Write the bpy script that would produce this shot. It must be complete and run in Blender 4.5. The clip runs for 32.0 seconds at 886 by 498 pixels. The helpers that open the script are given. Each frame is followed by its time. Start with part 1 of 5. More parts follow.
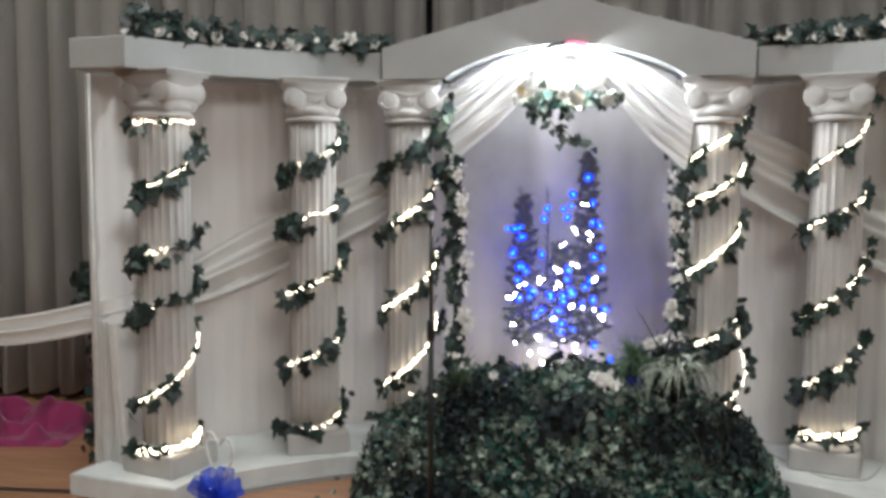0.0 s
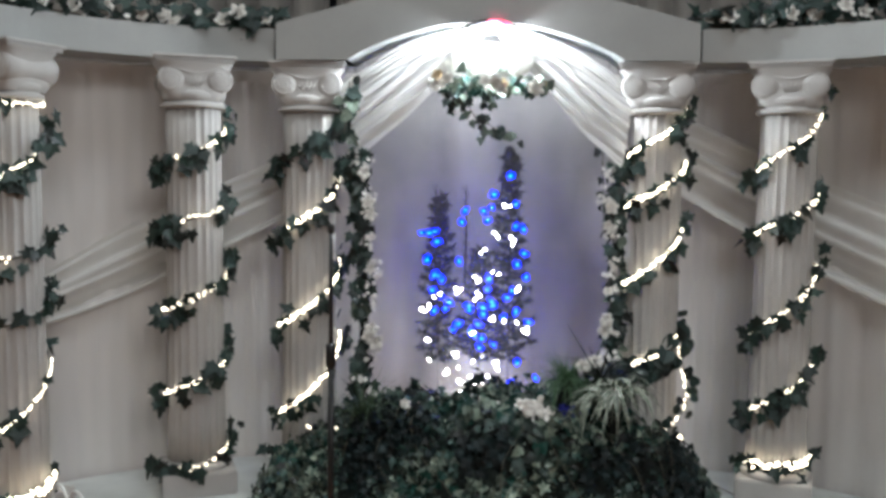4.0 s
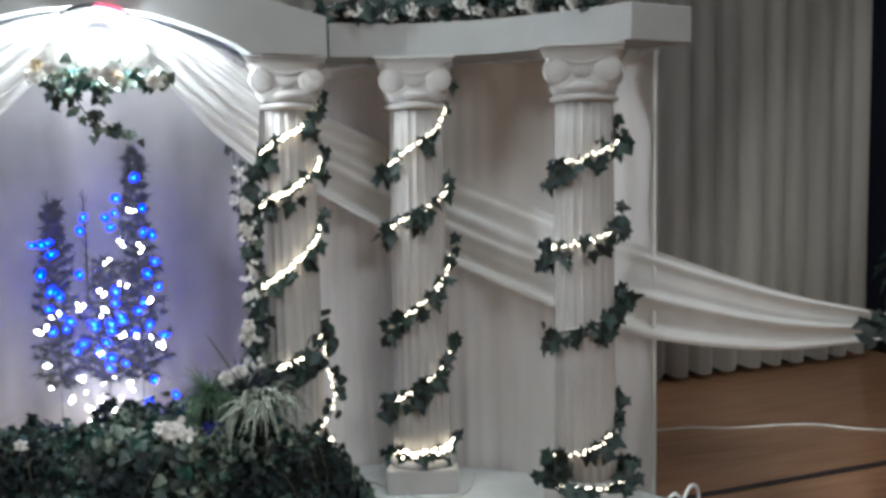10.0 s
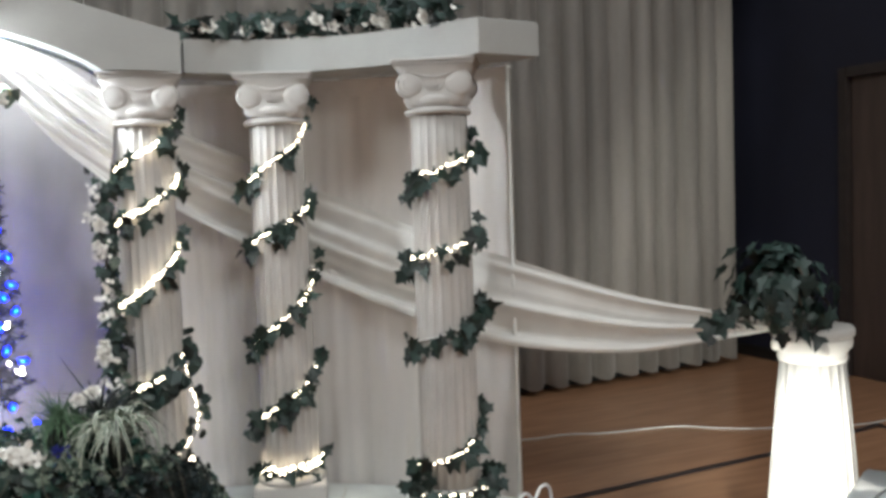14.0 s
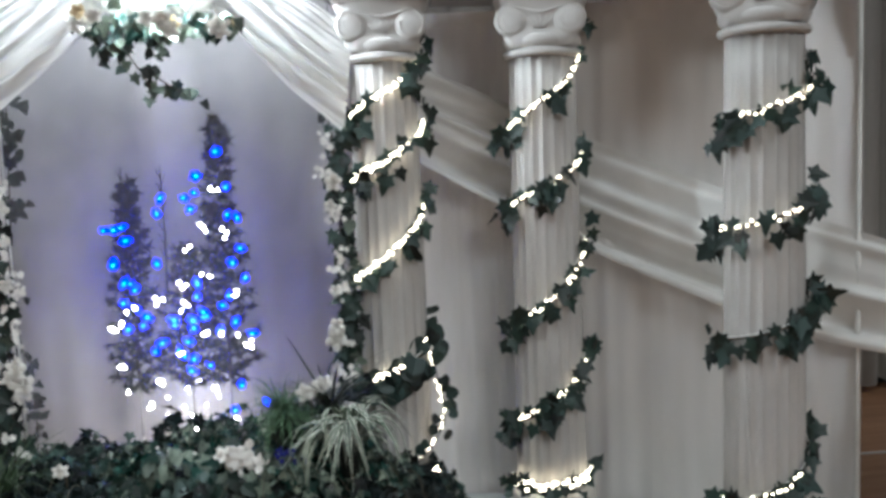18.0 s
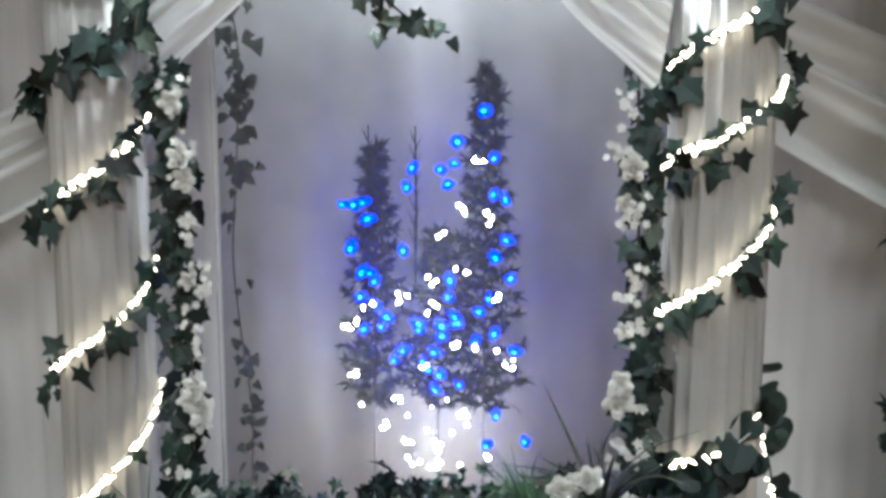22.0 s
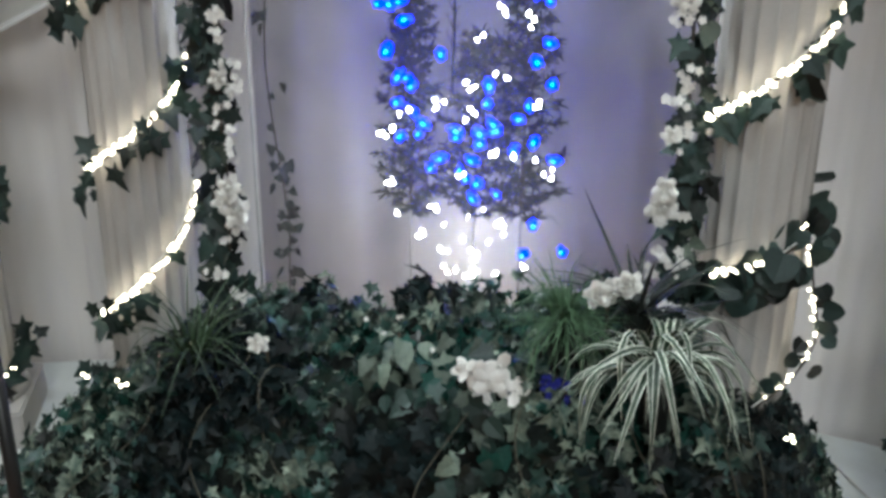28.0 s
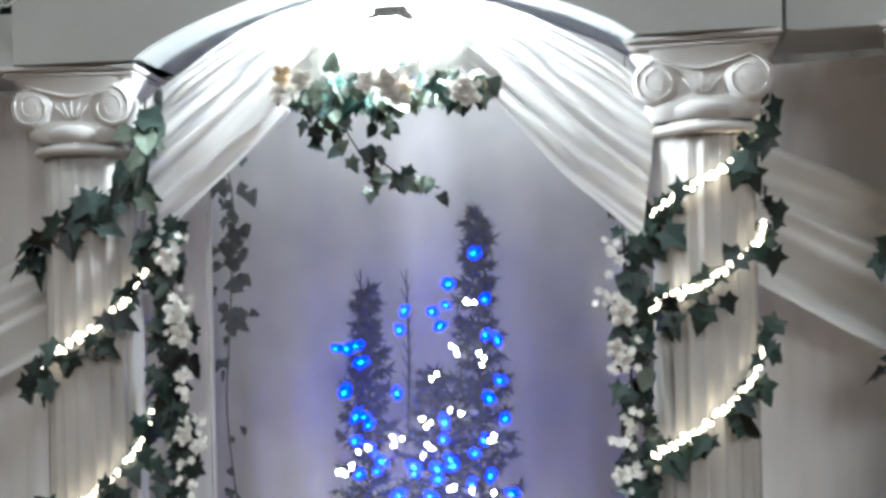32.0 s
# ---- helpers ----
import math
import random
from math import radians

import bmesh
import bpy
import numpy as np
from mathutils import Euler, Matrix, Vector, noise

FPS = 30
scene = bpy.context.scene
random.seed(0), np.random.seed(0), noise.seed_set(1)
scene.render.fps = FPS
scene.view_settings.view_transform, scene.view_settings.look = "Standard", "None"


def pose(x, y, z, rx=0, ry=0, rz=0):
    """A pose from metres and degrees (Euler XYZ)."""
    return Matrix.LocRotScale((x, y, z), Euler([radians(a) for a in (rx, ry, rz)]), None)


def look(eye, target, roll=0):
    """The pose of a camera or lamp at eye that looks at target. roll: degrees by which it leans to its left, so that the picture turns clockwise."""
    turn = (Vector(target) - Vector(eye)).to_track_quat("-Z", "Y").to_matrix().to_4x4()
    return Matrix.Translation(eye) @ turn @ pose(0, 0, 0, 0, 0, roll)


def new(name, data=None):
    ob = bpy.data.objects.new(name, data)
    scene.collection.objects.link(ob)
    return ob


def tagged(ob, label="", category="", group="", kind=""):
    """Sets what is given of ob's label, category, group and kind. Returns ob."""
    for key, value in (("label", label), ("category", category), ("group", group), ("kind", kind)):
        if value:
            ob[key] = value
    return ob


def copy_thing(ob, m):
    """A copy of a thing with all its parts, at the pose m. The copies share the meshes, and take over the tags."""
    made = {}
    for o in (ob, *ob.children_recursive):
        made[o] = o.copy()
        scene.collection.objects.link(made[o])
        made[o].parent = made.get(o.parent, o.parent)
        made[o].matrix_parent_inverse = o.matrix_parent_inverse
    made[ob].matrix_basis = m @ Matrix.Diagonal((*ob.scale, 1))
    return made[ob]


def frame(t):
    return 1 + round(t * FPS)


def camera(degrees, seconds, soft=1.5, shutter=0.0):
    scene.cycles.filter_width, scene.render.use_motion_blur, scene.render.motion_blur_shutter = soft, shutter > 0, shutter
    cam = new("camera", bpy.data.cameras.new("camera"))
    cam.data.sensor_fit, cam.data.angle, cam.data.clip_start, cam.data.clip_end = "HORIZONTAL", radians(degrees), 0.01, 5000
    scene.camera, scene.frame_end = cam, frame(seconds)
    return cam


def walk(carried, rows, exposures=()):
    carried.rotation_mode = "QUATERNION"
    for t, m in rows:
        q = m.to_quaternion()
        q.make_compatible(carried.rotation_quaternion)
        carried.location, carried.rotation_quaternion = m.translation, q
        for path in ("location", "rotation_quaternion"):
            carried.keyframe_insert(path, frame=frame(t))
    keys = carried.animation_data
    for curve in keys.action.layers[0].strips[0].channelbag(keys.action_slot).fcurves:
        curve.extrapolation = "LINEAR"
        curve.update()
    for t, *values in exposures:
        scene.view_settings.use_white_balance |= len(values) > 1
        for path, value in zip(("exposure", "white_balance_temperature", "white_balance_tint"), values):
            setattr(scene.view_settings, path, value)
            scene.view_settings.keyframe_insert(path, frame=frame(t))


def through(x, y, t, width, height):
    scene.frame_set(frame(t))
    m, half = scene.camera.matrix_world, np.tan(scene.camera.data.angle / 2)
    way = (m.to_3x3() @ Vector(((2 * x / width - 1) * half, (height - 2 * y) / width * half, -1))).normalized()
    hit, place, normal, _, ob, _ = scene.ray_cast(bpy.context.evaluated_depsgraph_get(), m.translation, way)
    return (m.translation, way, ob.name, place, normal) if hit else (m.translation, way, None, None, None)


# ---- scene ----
cam = camera(51.8, 32.0, soft=3.4)
PATH = [
    (0, (0.143, 0.737, 1.548), (-0.174, 2.705, 1.380), 0.22),
    (0.5, (0.144, 0.730, 1.546), (-0.098, 2.708, 1.372), 0.70),
    (1, (0.119, 0.736, 1.544), (-0.124, 2.712, 1.358), 0.47),
    (1.5, (0.115, 0.773, 1.537), (-0.066, 2.755, 1.340), 0.49),
    (2, (0.094, 0.810, 1.532), (-0.086, 2.794, 1.346), -0.42),
    (2.5, (0.050, 0.918, 1.530), (-0.132, 2.900, 1.342), 1.27),
    (4.5, (0.096, 1.472, 1.537), (-0.012, 3.464, 1.393), 0.77),
    (5, (0.106, 1.573, 1.545), (-0.025, 3.565, 1.423), 2.48),
    (5.5, (0.094, 1.599, 1.544), (0.081, 3.596, 1.423), 0.25),
    (6, (0.093, 1.621, 1.543), (0.224, 3.613, 1.421), 0.64),
    (6.5, (0.090, 1.609, 1.547), (0.308, 3.594, 1.430), 0.86),
    (7, (0.089, 1.604, 1.546), (0.393, 3.576, 1.419), 0.97),
    (7.5, (0.077, 1.594, 1.547), (0.458, 3.551, 1.393), 0.53),
    (8, (0.072, 1.594, 1.555), (0.528, 3.534, 1.384), 0.02),
    (8.5, (0.081, 1.584, 1.549), (0.590, 3.512, 1.396), 0.25),
    (9, (0.100, 1.573, 1.552), (0.657, 3.488, 1.403), 0.06),
    (9.5, (0.080, 1.551, 1.548), (0.700, 3.445, 1.386), -0.25),
    (10, (0.114, 1.520, 1.542), (0.755, 3.406, 1.364), -1.01),
    (10.5, (0.179, 1.508, 1.533), (0.885, 3.369, 1.337), 0.39),
    (11, (0.228, 1.456, 1.532), (1.025, 3.281, 1.347), 0.21),
    (11.5, (0.265, 1.425, 1.527), (1.107, 3.228, 1.322), -0.44),
    (12, (0.275, 1.390, 1.525), (1.192, 3.150, 1.279), -0.72),
    (12.5, (0.282, 1.373, 1.514), (1.218, 3.120, 1.251), -1.23),
    (13, (0.288, 1.388, 1.511), (1.232, 3.136, 1.280), -1.43),
    (13.5, (0.296, 1.381, 1.505), (1.187, 3.164, 1.335), -1.95),
    (15.5, (0.286, 1.611, 1.441), (1.007, 3.475, 1.344), -1.88),
    (16, (0.189, 1.694, 1.444), (0.867, 3.572, 1.316), -2.14),
    (16.5, (0.280, 1.848, 1.433), (0.786, 3.781, 1.335), -0.04),
    (17, (0.339, 1.957, 1.433), (0.768, 3.906, 1.314), 0.17),
    (17.5, (0.350, 2.152, 1.445), (0.769, 4.103, 1.311), -2.13),
    (18, (0.377, 2.248, 1.461), (0.726, 4.207, 1.261), -2.08),
    (18.5, (0.433, 2.391, 1.481), (0.561, 4.379, 1.301), 0.52),
    (19, (0.464, 2.528, 1.500), (0.473, 4.515, 1.276), 0.25),
    (19.5, (0.437, 2.696, 1.500), (0.469, 4.688, 1.331), -2.43),
    (20, (0.431, 2.813, 1.505), (0.339, 4.798, 1.274), -1.46),
    (20.5, (0.474, 2.954, 1.503), (0.271, 4.931, 1.278), 1.38),
    (21, (0.506, 3.109, 1.498), (0.208, 5.064, 1.200), 0.88),
    (21.5, (0.469, 3.236, 1.503), (0.212, 5.199, 1.224), -0.82),
    (22, (0.469, 3.282, 1.501), (0.153, 5.236, 1.213), 0.37),
    (22.5, (0.471, 3.300, 1.493), (0.144, 5.248, 1.183), 0.03),
    (23, (0.459, 3.299, 1.490), (0.141, 5.247, 1.163), 0.29),
    (23.5, (0.450, 3.299, 1.477), (0.145, 5.238, 1.097), 0.56),
    (24, (0.465, 3.306, 1.464), (0.160, 5.236, 1.034), 0.74),
    (24.5, (0.463, 3.317, 1.448), (0.127, 5.224, 0.948), 0.92),
    (25, (0.446, 3.322, 1.443), (0.116, 5.212, 0.879), 1.06),
    (25.5, (0.444, 3.323, 1.433), (0.111, 5.191, 0.801), 1.18),
    (27.5, (0.521, 3.327, 1.443), (0.124, 5.141, 0.702), 0.93),
    (28, (0.454, 3.338, 1.447), (0.082, 5.186, 0.777), 0.61),
    (28.5, (0.449, 3.401, 1.447), (0.058, 5.267, 0.842), 0.37),
    (29, (0.442, 3.336, 1.456), (0.067, 5.231, 0.940), 0.06),
    (29.5, (0.460, 3.354, 1.468), (0.054, 5.264, 1.036), 0.19),
    (30, (0.477, 3.328, 1.491), (0.103, 5.256, 1.113), -0.09),
    (30.5, (0.483, 3.322, 1.503), (0.094, 5.260, 1.201), -0.46),
    (31, (0.482, 3.307, 1.518), (0.120, 5.261, 1.290), -0.46),
    (31.5, (0.464, 3.268, 1.540), (0.161, 5.241, 1.418), -1.23),
    (32, (0.463, 3.245, 1.562), (0.171, 5.224, 1.544), -1.13),
]

walk(cam, [(t, look(eye, target, roll)) for t, eye, target, roll in PATH], [(0, 0.22, 6200, 6), (2.5, 0.1, 6100, 5), (4.5, -0.15, 5950, 5), (6.3, -0.3, 5850, 4), (9, -0.1, 5800, 3), (11, 0.2, 6000, 5), (13, 0.45, 6250, 6), (15.5, 0.32, 5900, 3), (17, 0.09, 5800, 3), (19, 0.13, 5800, 2), (22.5, 0.2, 5850, 0), (24, 0.1, 5850, 0), (25, -0.02, 5850, 0), (28, 0.2, 5850, 1), (30, 0.04, 5850, 0), (32, 0.2, 5850, 2)])

# ---- light ----
world = bpy.data.worlds.new("hall_dusk")
scene.world = world
world.use_nodes = True
world.node_tree.nodes["Background"].inputs["Color"].default_value = (0.8, 0.9, 1.0, 1)
world.node_tree.nodes["Background"].inputs["Strength"].default_value = 0.02


def lamp(name, kind, at, target, watts, colour, **more):
    data = bpy.data.lights.new(name, kind)
    data.energy, data.color = watts, colour
    for k, v in more.items():
        if k == "size":
            data.shape, data.size, data.size_y = "RECTANGLE", v[0], v[1]
        elif k == "radius":
            data.shadow_soft_size = v
        elif k == "cone":
            data.spot_size, data.spot_blend = radians(v), 0.5
    ob = new(name, data)
    ob.matrix_basis = look(at, target)
    return tagged(ob, name.replace("_", " ") + " of the hall", "lamp", kind="structure")


# unseen hall lights assumed behind and above the viewer, the clip lamp of the arch, the floor spot on the pedestal
lamp("unseen_ceiling_light", "AREA", (3.0, -3.0, 5.7), (-2.3, 5.4, 1.0), 370, (1.0, 0.945, 0.90), size=(5.0, 2.4))
# three more unseen ones, added to brighten bed, east wall and left drape
lamp("unseen_ceiling_light", "AREA", (0.4, 3.3, 5.8), (0.3, 4.8, 0.0), 68, (0.95, 0.98, 1.0), size=(1.8, 0.6))
lamp("unseen_ceiling_light", "AREA", (4.9, 3.4, 5.7), (5.7, 6.0, 0.8), 18, (1.0, 0.97, 0.92), size=(2.4, 1.2))
lamp("unseen_ceiling_light", "AREA", (-4.4, 3.2, 5.7), (-3.4, 5.0, 0.8), 125, (1.0, 0.97, 0.92), size=(2.4, 1.2))
lamp("arch_lamp_light", "POINT", (0.02, 5.338, 2.11), (0.02, 5.47, 0.0), 68, (0.96, 0.98, 1.0), radius=0.04)
lamp("floor_spot_light", "SPOT", (2.30, 3.40, 0.25), (3.10, 4.1, 0.30), 190, (1.0, 0.97, 0.86), radius=0.05, cone=60)
# ---- tools ----
def tex_node(nt, kind, **inputs):
    n = nt.nodes.new(kind)
    for k, v in inputs.items():
        n.inputs[k.replace("_", " ")].default_value = v
    return n


def material(name, base, rough=0.6, metal=0.0, vary=0.15, scale=8.0, fine=120.0, bump=0.15, dist=0.002, spread=0.0, sheen=0.0,
             stretch=(1, 1, 1), spec=0.5, dark=None):
    """A surface with two scales of mottling, fine relief and, with spread, some change from piece to piece."""
    m = bpy.data.materials.new(name)
    m.use_nodes = True
    nt = m.node_tree
    b = nt.nodes["Principled BSDF"]
    b.inputs["Roughness"].default_value, b.inputs["Metallic"].default_value = rough, metal
    b.inputs["Specular IOR Level"].default_value = spec
    b.inputs["Sheen Weight"].default_value = sheen
    co = nt.nodes.new("ShaderNodeTexCoord")
    mp = nt.nodes.new("ShaderNodeMapping")
    mp.inputs["Scale"].default_value = stretch
    nt.links.new(co.outputs["Object"], mp.inputs["Vector"])
    big = tex_node(nt, "ShaderNodeTexNoise", Scale=scale, Detail=4.0)
    small = tex_node(nt, "ShaderNodeTexNoise", Scale=fine, Detail=3.0)
    for n in (big, small):
        nt.links.new(mp.outputs["Vector"], n.inputs["Vector"])
    mix = nt.nodes.new("ShaderNodeMix")
    mix.data_type = "RGBA"
    lo = dark or [c * (1 - vary) for c in base]
    hi = [min(1, c * (1 + vary * 0.6)) for c in base]
    mix.inputs["A"].default_value, mix.inputs["B"].default_value = (*lo, 1), (*hi, 1)
    ramp = nt.nodes.new("ShaderNodeMapRange")
    ramp.inputs["From Min"].default_value, ramp.inputs["From Max"].default_value = 0.35, 0.65
    add = nt.nodes.new("ShaderNodeMath")
    add.operation = "MULTIPLY_ADD"
    add.inputs[1].default_value = 0.25
    nt.links.new(small.outputs["Fac"], add.inputs[0])
    sub = nt.nodes.new("ShaderNodeMath")
    sub.inputs[1].default_value = -0.12
    nt.links.new(big.outputs["Fac"], sub.inputs[0])
    nt.links.new(sub.outputs[0], add.inputs[2])
    nt.links.new(add.outputs[0], ramp.inputs["Value"])
    nt.links.new(ramp.outputs["Result"], mix.inputs["Factor"])
    last = mix.outputs["Result"]
    if spread:
        info = nt.nodes.new("ShaderNodeObjectInfo")
        geo = nt.nodes.new("ShaderNodeNewGeometry")
        two = nt.nodes.new("ShaderNodeMath")
        nt.links.new(info.outputs["Random"], two.inputs[0])
        nt.links.new(geo.outputs["Random Per Island"], two.inputs[1])
        wrap = nt.nodes.new("ShaderNodeMath")
        wrap.operation = "FRACT"
        nt.links.new(two.outputs[0], wrap.inputs[0])
        val = nt.nodes.new("ShaderNodeMapRange")
        val.inputs["To Min"].default_value, val.inputs["To Max"].default_value = 1 - spread, 1 + spread
        nt.links.new(wrap.outputs[0], val.inputs["Value"])
        hs = nt.nodes.new("ShaderNodeHueSaturation")
        nt.links.new(val.outputs["Result"], hs.inputs["Value"])
        nt.links.new(last, hs.inputs["Color"])
        last = hs.outputs["Color"]
    nt.links.new(last, b.inputs["Base Color"])
    if bump:
        bp = nt.nodes.new("ShaderNodeBump")
        bp.inputs["Strength"].default_value, bp.inputs["Distance"].default_value = bump, dist
        nt.links.new(small.outputs["Fac"], bp.inputs["Height"])
        nt.links.new(bp.outputs["Normal"], b.inputs["Normal"])
    return m


def painted_glow(nt, co, targets, base, glow_spots):
    """Soft pale glow (x, z, half width, half height) painted into a greyer cloth's colour, broken up by mottling."""
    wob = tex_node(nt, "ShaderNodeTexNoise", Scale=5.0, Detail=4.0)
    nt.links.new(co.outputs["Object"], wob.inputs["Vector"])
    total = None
    for x, z, rx, rz in glow_spots:
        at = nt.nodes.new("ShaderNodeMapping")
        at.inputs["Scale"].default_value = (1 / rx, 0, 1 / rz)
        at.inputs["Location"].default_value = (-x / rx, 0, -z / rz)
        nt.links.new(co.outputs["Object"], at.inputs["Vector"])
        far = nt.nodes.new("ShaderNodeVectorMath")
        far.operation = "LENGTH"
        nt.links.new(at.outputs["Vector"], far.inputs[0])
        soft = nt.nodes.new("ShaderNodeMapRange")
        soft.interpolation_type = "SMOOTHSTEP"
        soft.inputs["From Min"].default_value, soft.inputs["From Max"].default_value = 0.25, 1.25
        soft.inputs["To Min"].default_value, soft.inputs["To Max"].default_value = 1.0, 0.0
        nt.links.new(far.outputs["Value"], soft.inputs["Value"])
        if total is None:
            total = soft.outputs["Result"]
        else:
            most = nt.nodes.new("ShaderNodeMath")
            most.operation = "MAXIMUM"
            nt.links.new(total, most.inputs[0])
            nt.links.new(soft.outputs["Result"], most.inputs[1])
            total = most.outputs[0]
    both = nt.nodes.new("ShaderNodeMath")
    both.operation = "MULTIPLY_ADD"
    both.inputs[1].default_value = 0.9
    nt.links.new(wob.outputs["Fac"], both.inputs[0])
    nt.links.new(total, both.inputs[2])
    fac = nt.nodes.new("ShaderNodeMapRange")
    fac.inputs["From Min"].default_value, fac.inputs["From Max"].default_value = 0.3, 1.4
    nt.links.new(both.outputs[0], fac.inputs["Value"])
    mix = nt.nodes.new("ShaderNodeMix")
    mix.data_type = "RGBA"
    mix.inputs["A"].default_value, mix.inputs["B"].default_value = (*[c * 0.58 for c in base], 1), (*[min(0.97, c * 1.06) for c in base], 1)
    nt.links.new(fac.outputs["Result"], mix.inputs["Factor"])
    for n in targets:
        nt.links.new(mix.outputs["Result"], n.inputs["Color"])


def sheer(name, base, see, through=0.25, blot=0.12, scale=18.0, stretch=0.12, glow_spots=()):
    """Thin cloth: part of the light goes straight through, part through diffusely, the rest is turned back."""
    m = bpy.data.materials.new(name)
    m.use_nodes = True
    nt = m.node_tree
    nt.nodes.remove(nt.nodes["Principled BSDF"])
    out = nt.nodes["Material Output"]
    d, tl, tp = (nt.nodes.new("ShaderNodeBsdf" + k) for k in ("Diffuse", "Translucent", "Transparent"))
    co = nt.nodes.new("ShaderNodeTexCoord")
    mp = nt.nodes.new("ShaderNodeMapping")
    mp.inputs["Scale"].default_value = (1, 1, stretch)
    nt.links.new(co.outputs["Object"], mp.inputs["Vector"])
    ns = tex_node(nt, "ShaderNodeTexNoise", Scale=scale, Detail=2.0)
    nt.links.new(mp.outputs["Vector"], ns.inputs["Vector"])
    mr = nt.nodes.new("ShaderNodeMapRange")
    mr.inputs["From Min"].default_value, mr.inputs["From Max"].default_value = 0.3, 0.7
    mr.inputs["To Min"].default_value, mr.inputs["To Max"].default_value = max(0, see - blot), see + 0.8 * blot
    nt.links.new(ns.outputs["Fac"], mr.inputs["Value"])
    for n in (d, tl):
        n.inputs["Color"].default_value = (*base, 1)
    if glow_spots:
        painted_glow(nt, co, (d, tl), base, glow_spots)
    a, b = nt.nodes.new("ShaderNodeMixShader"), nt.nodes.new("ShaderNodeMixShader")
    a.inputs["Fac"].default_value = through
    nt.links.new(d.outputs[0], a.inputs[1])
    nt.links.new(tl.outputs[0], a.inputs[2])
    nt.links.new(mr.outputs["Result"], b.inputs["Fac"])
    nt.links.new(a.outputs[0], b.inputs[1])
    nt.links.new(tp.outputs[0], b.inputs[2])
    nt.links.new(b.outputs[0], out.inputs["Surface"])
    return m


def glow(name, colour, strength):
    m = bpy.data.materials.new(name)
    m.use_nodes = True
    b = m.node_tree.nodes["Principled BSDF"]
    b.inputs["Base Color"].default_value = (*colour, 1)
    b.inputs["Emission Color"].default_value, b.inputs["Emission Strength"].default_value = (*colour, 1), strength
    return m


def mesh_of(name, bm, mat, smooth=True):
    me = bpy.data.meshes.new(name)
    bm.to_mesh(me)
    bm.free()
    me.materials.append(mat)
    if smooth:
        me.shade_smooth()
    return me


def put(name, me, parent=None, m=None, label=""):
    ob = new(name, me)
    if parent:
        ob.parent = parent
    if m is not None:
        ob.matrix_basis = m
    return tagged(ob, label)


def part(name, bm, mat, parent, label="", smooth=True, m=None):
    return put(name, mesh_of(name, bm, mat, smooth), parent, m, label)


def thing(name, label, category, at=(0, 0, 0), turn=0.0, group="", kind=""):
    ob = new(name)
    ob.empty_display_size = 0.1
    ob.matrix_basis = pose(*at, 0, 0, turn)
    return tagged(ob, label, category, group, kind)


def box(bm, x0, x1, y0, y1, z0, z1, bevel=0.0, seg=2):
    made = bmesh.ops.create_cube(bm, size=1)["verts"]
    bmesh.ops.scale(bm, vec=(x1 - x0, y1 - y0, z1 - z0), verts=made)
    bmesh.ops.translate(bm, vec=((x0 + x1) / 2, (y0 + y1) / 2, (z0 + z1) / 2), verts=made)
    if bevel:
        es = list({e for v in made for e in v.link_edges})
        bmesh.ops.bevel(bm, geom=es, offset=bevel, segments=seg, affect="EDGES")
    return bm


def grid(bm, fn, nu, nv, close_u=False):
    rows = [[bm.verts.new(fn(i / nu, j / nv)) for i in range(nu + (0 if close_u else 1))] for j in range(nv + 1)]
    n = len(rows[0])
    for j in range(nv):
        for i in range(nu):
            bm.faces.new((rows[j][i], rows[j][(i + 1) % n], rows[j + 1][(i + 1) % n], rows[j + 1][i]))
    return rows


def lathe(bm, profile, n=32, radius=None):
    """Turned form; radius(angle, r, z) may flute it. Closed above and below."""
    rad = radius or (lambda a, r, z: r)
    rings = []
    for r, z in profile:
        rings.append([bm.verts.new((rad(2 * math.pi * i / n, r, z) * math.cos(2 * math.pi * i / n),
                                    rad(2 * math.pi * i / n, r, z) * math.sin(2 * math.pi * i / n), z)) for i in range(n)])
    for a, b in zip(rings, rings[1:]):
        for i in range(n):
            bm.faces.new((a[i], a[(i + 1) % n], b[(i + 1) % n], b[i]))
    bm.faces.new(list(reversed(rings[0])))
    bm.faces.new(rings[-1])
    return bm


def tube(bm, pts, r, n=6, taper=1.0):
    pts = [Vector(p) for p in pts]
    rings = []
    up = Vector((0.123, 0.2, 1))
    for k, p in enumerate(pts):
        d = (pts[min(k + 1, len(pts) - 1)] - pts[max(k - 1, 0)]).normalized()
        u = d.cross(up if abs(d.normalized().dot(up.normalized())) < 0.95 else Vector((1, 0, 0))).normalized()
        v = d.cross(u)
        rr = r * (1 + (taper - 1) * k / max(1, len(pts) - 1))
        rings.append([bm.verts.new(p + rr * (math.cos(2 * math.pi * i / n) * u + math.sin(2 * math.pi * i / n) * v)) for i in range(n)])
    for a, b in zip(rings, rings[1:]):
        for i in range(n):
            bm.faces.new((a[i], a[(i + 1) % n], b[(i + 1) % n], b[i]))
    bm.faces.new(list(reversed(rings[0])))
    bm.faces.new(rings[-1])
    return bm


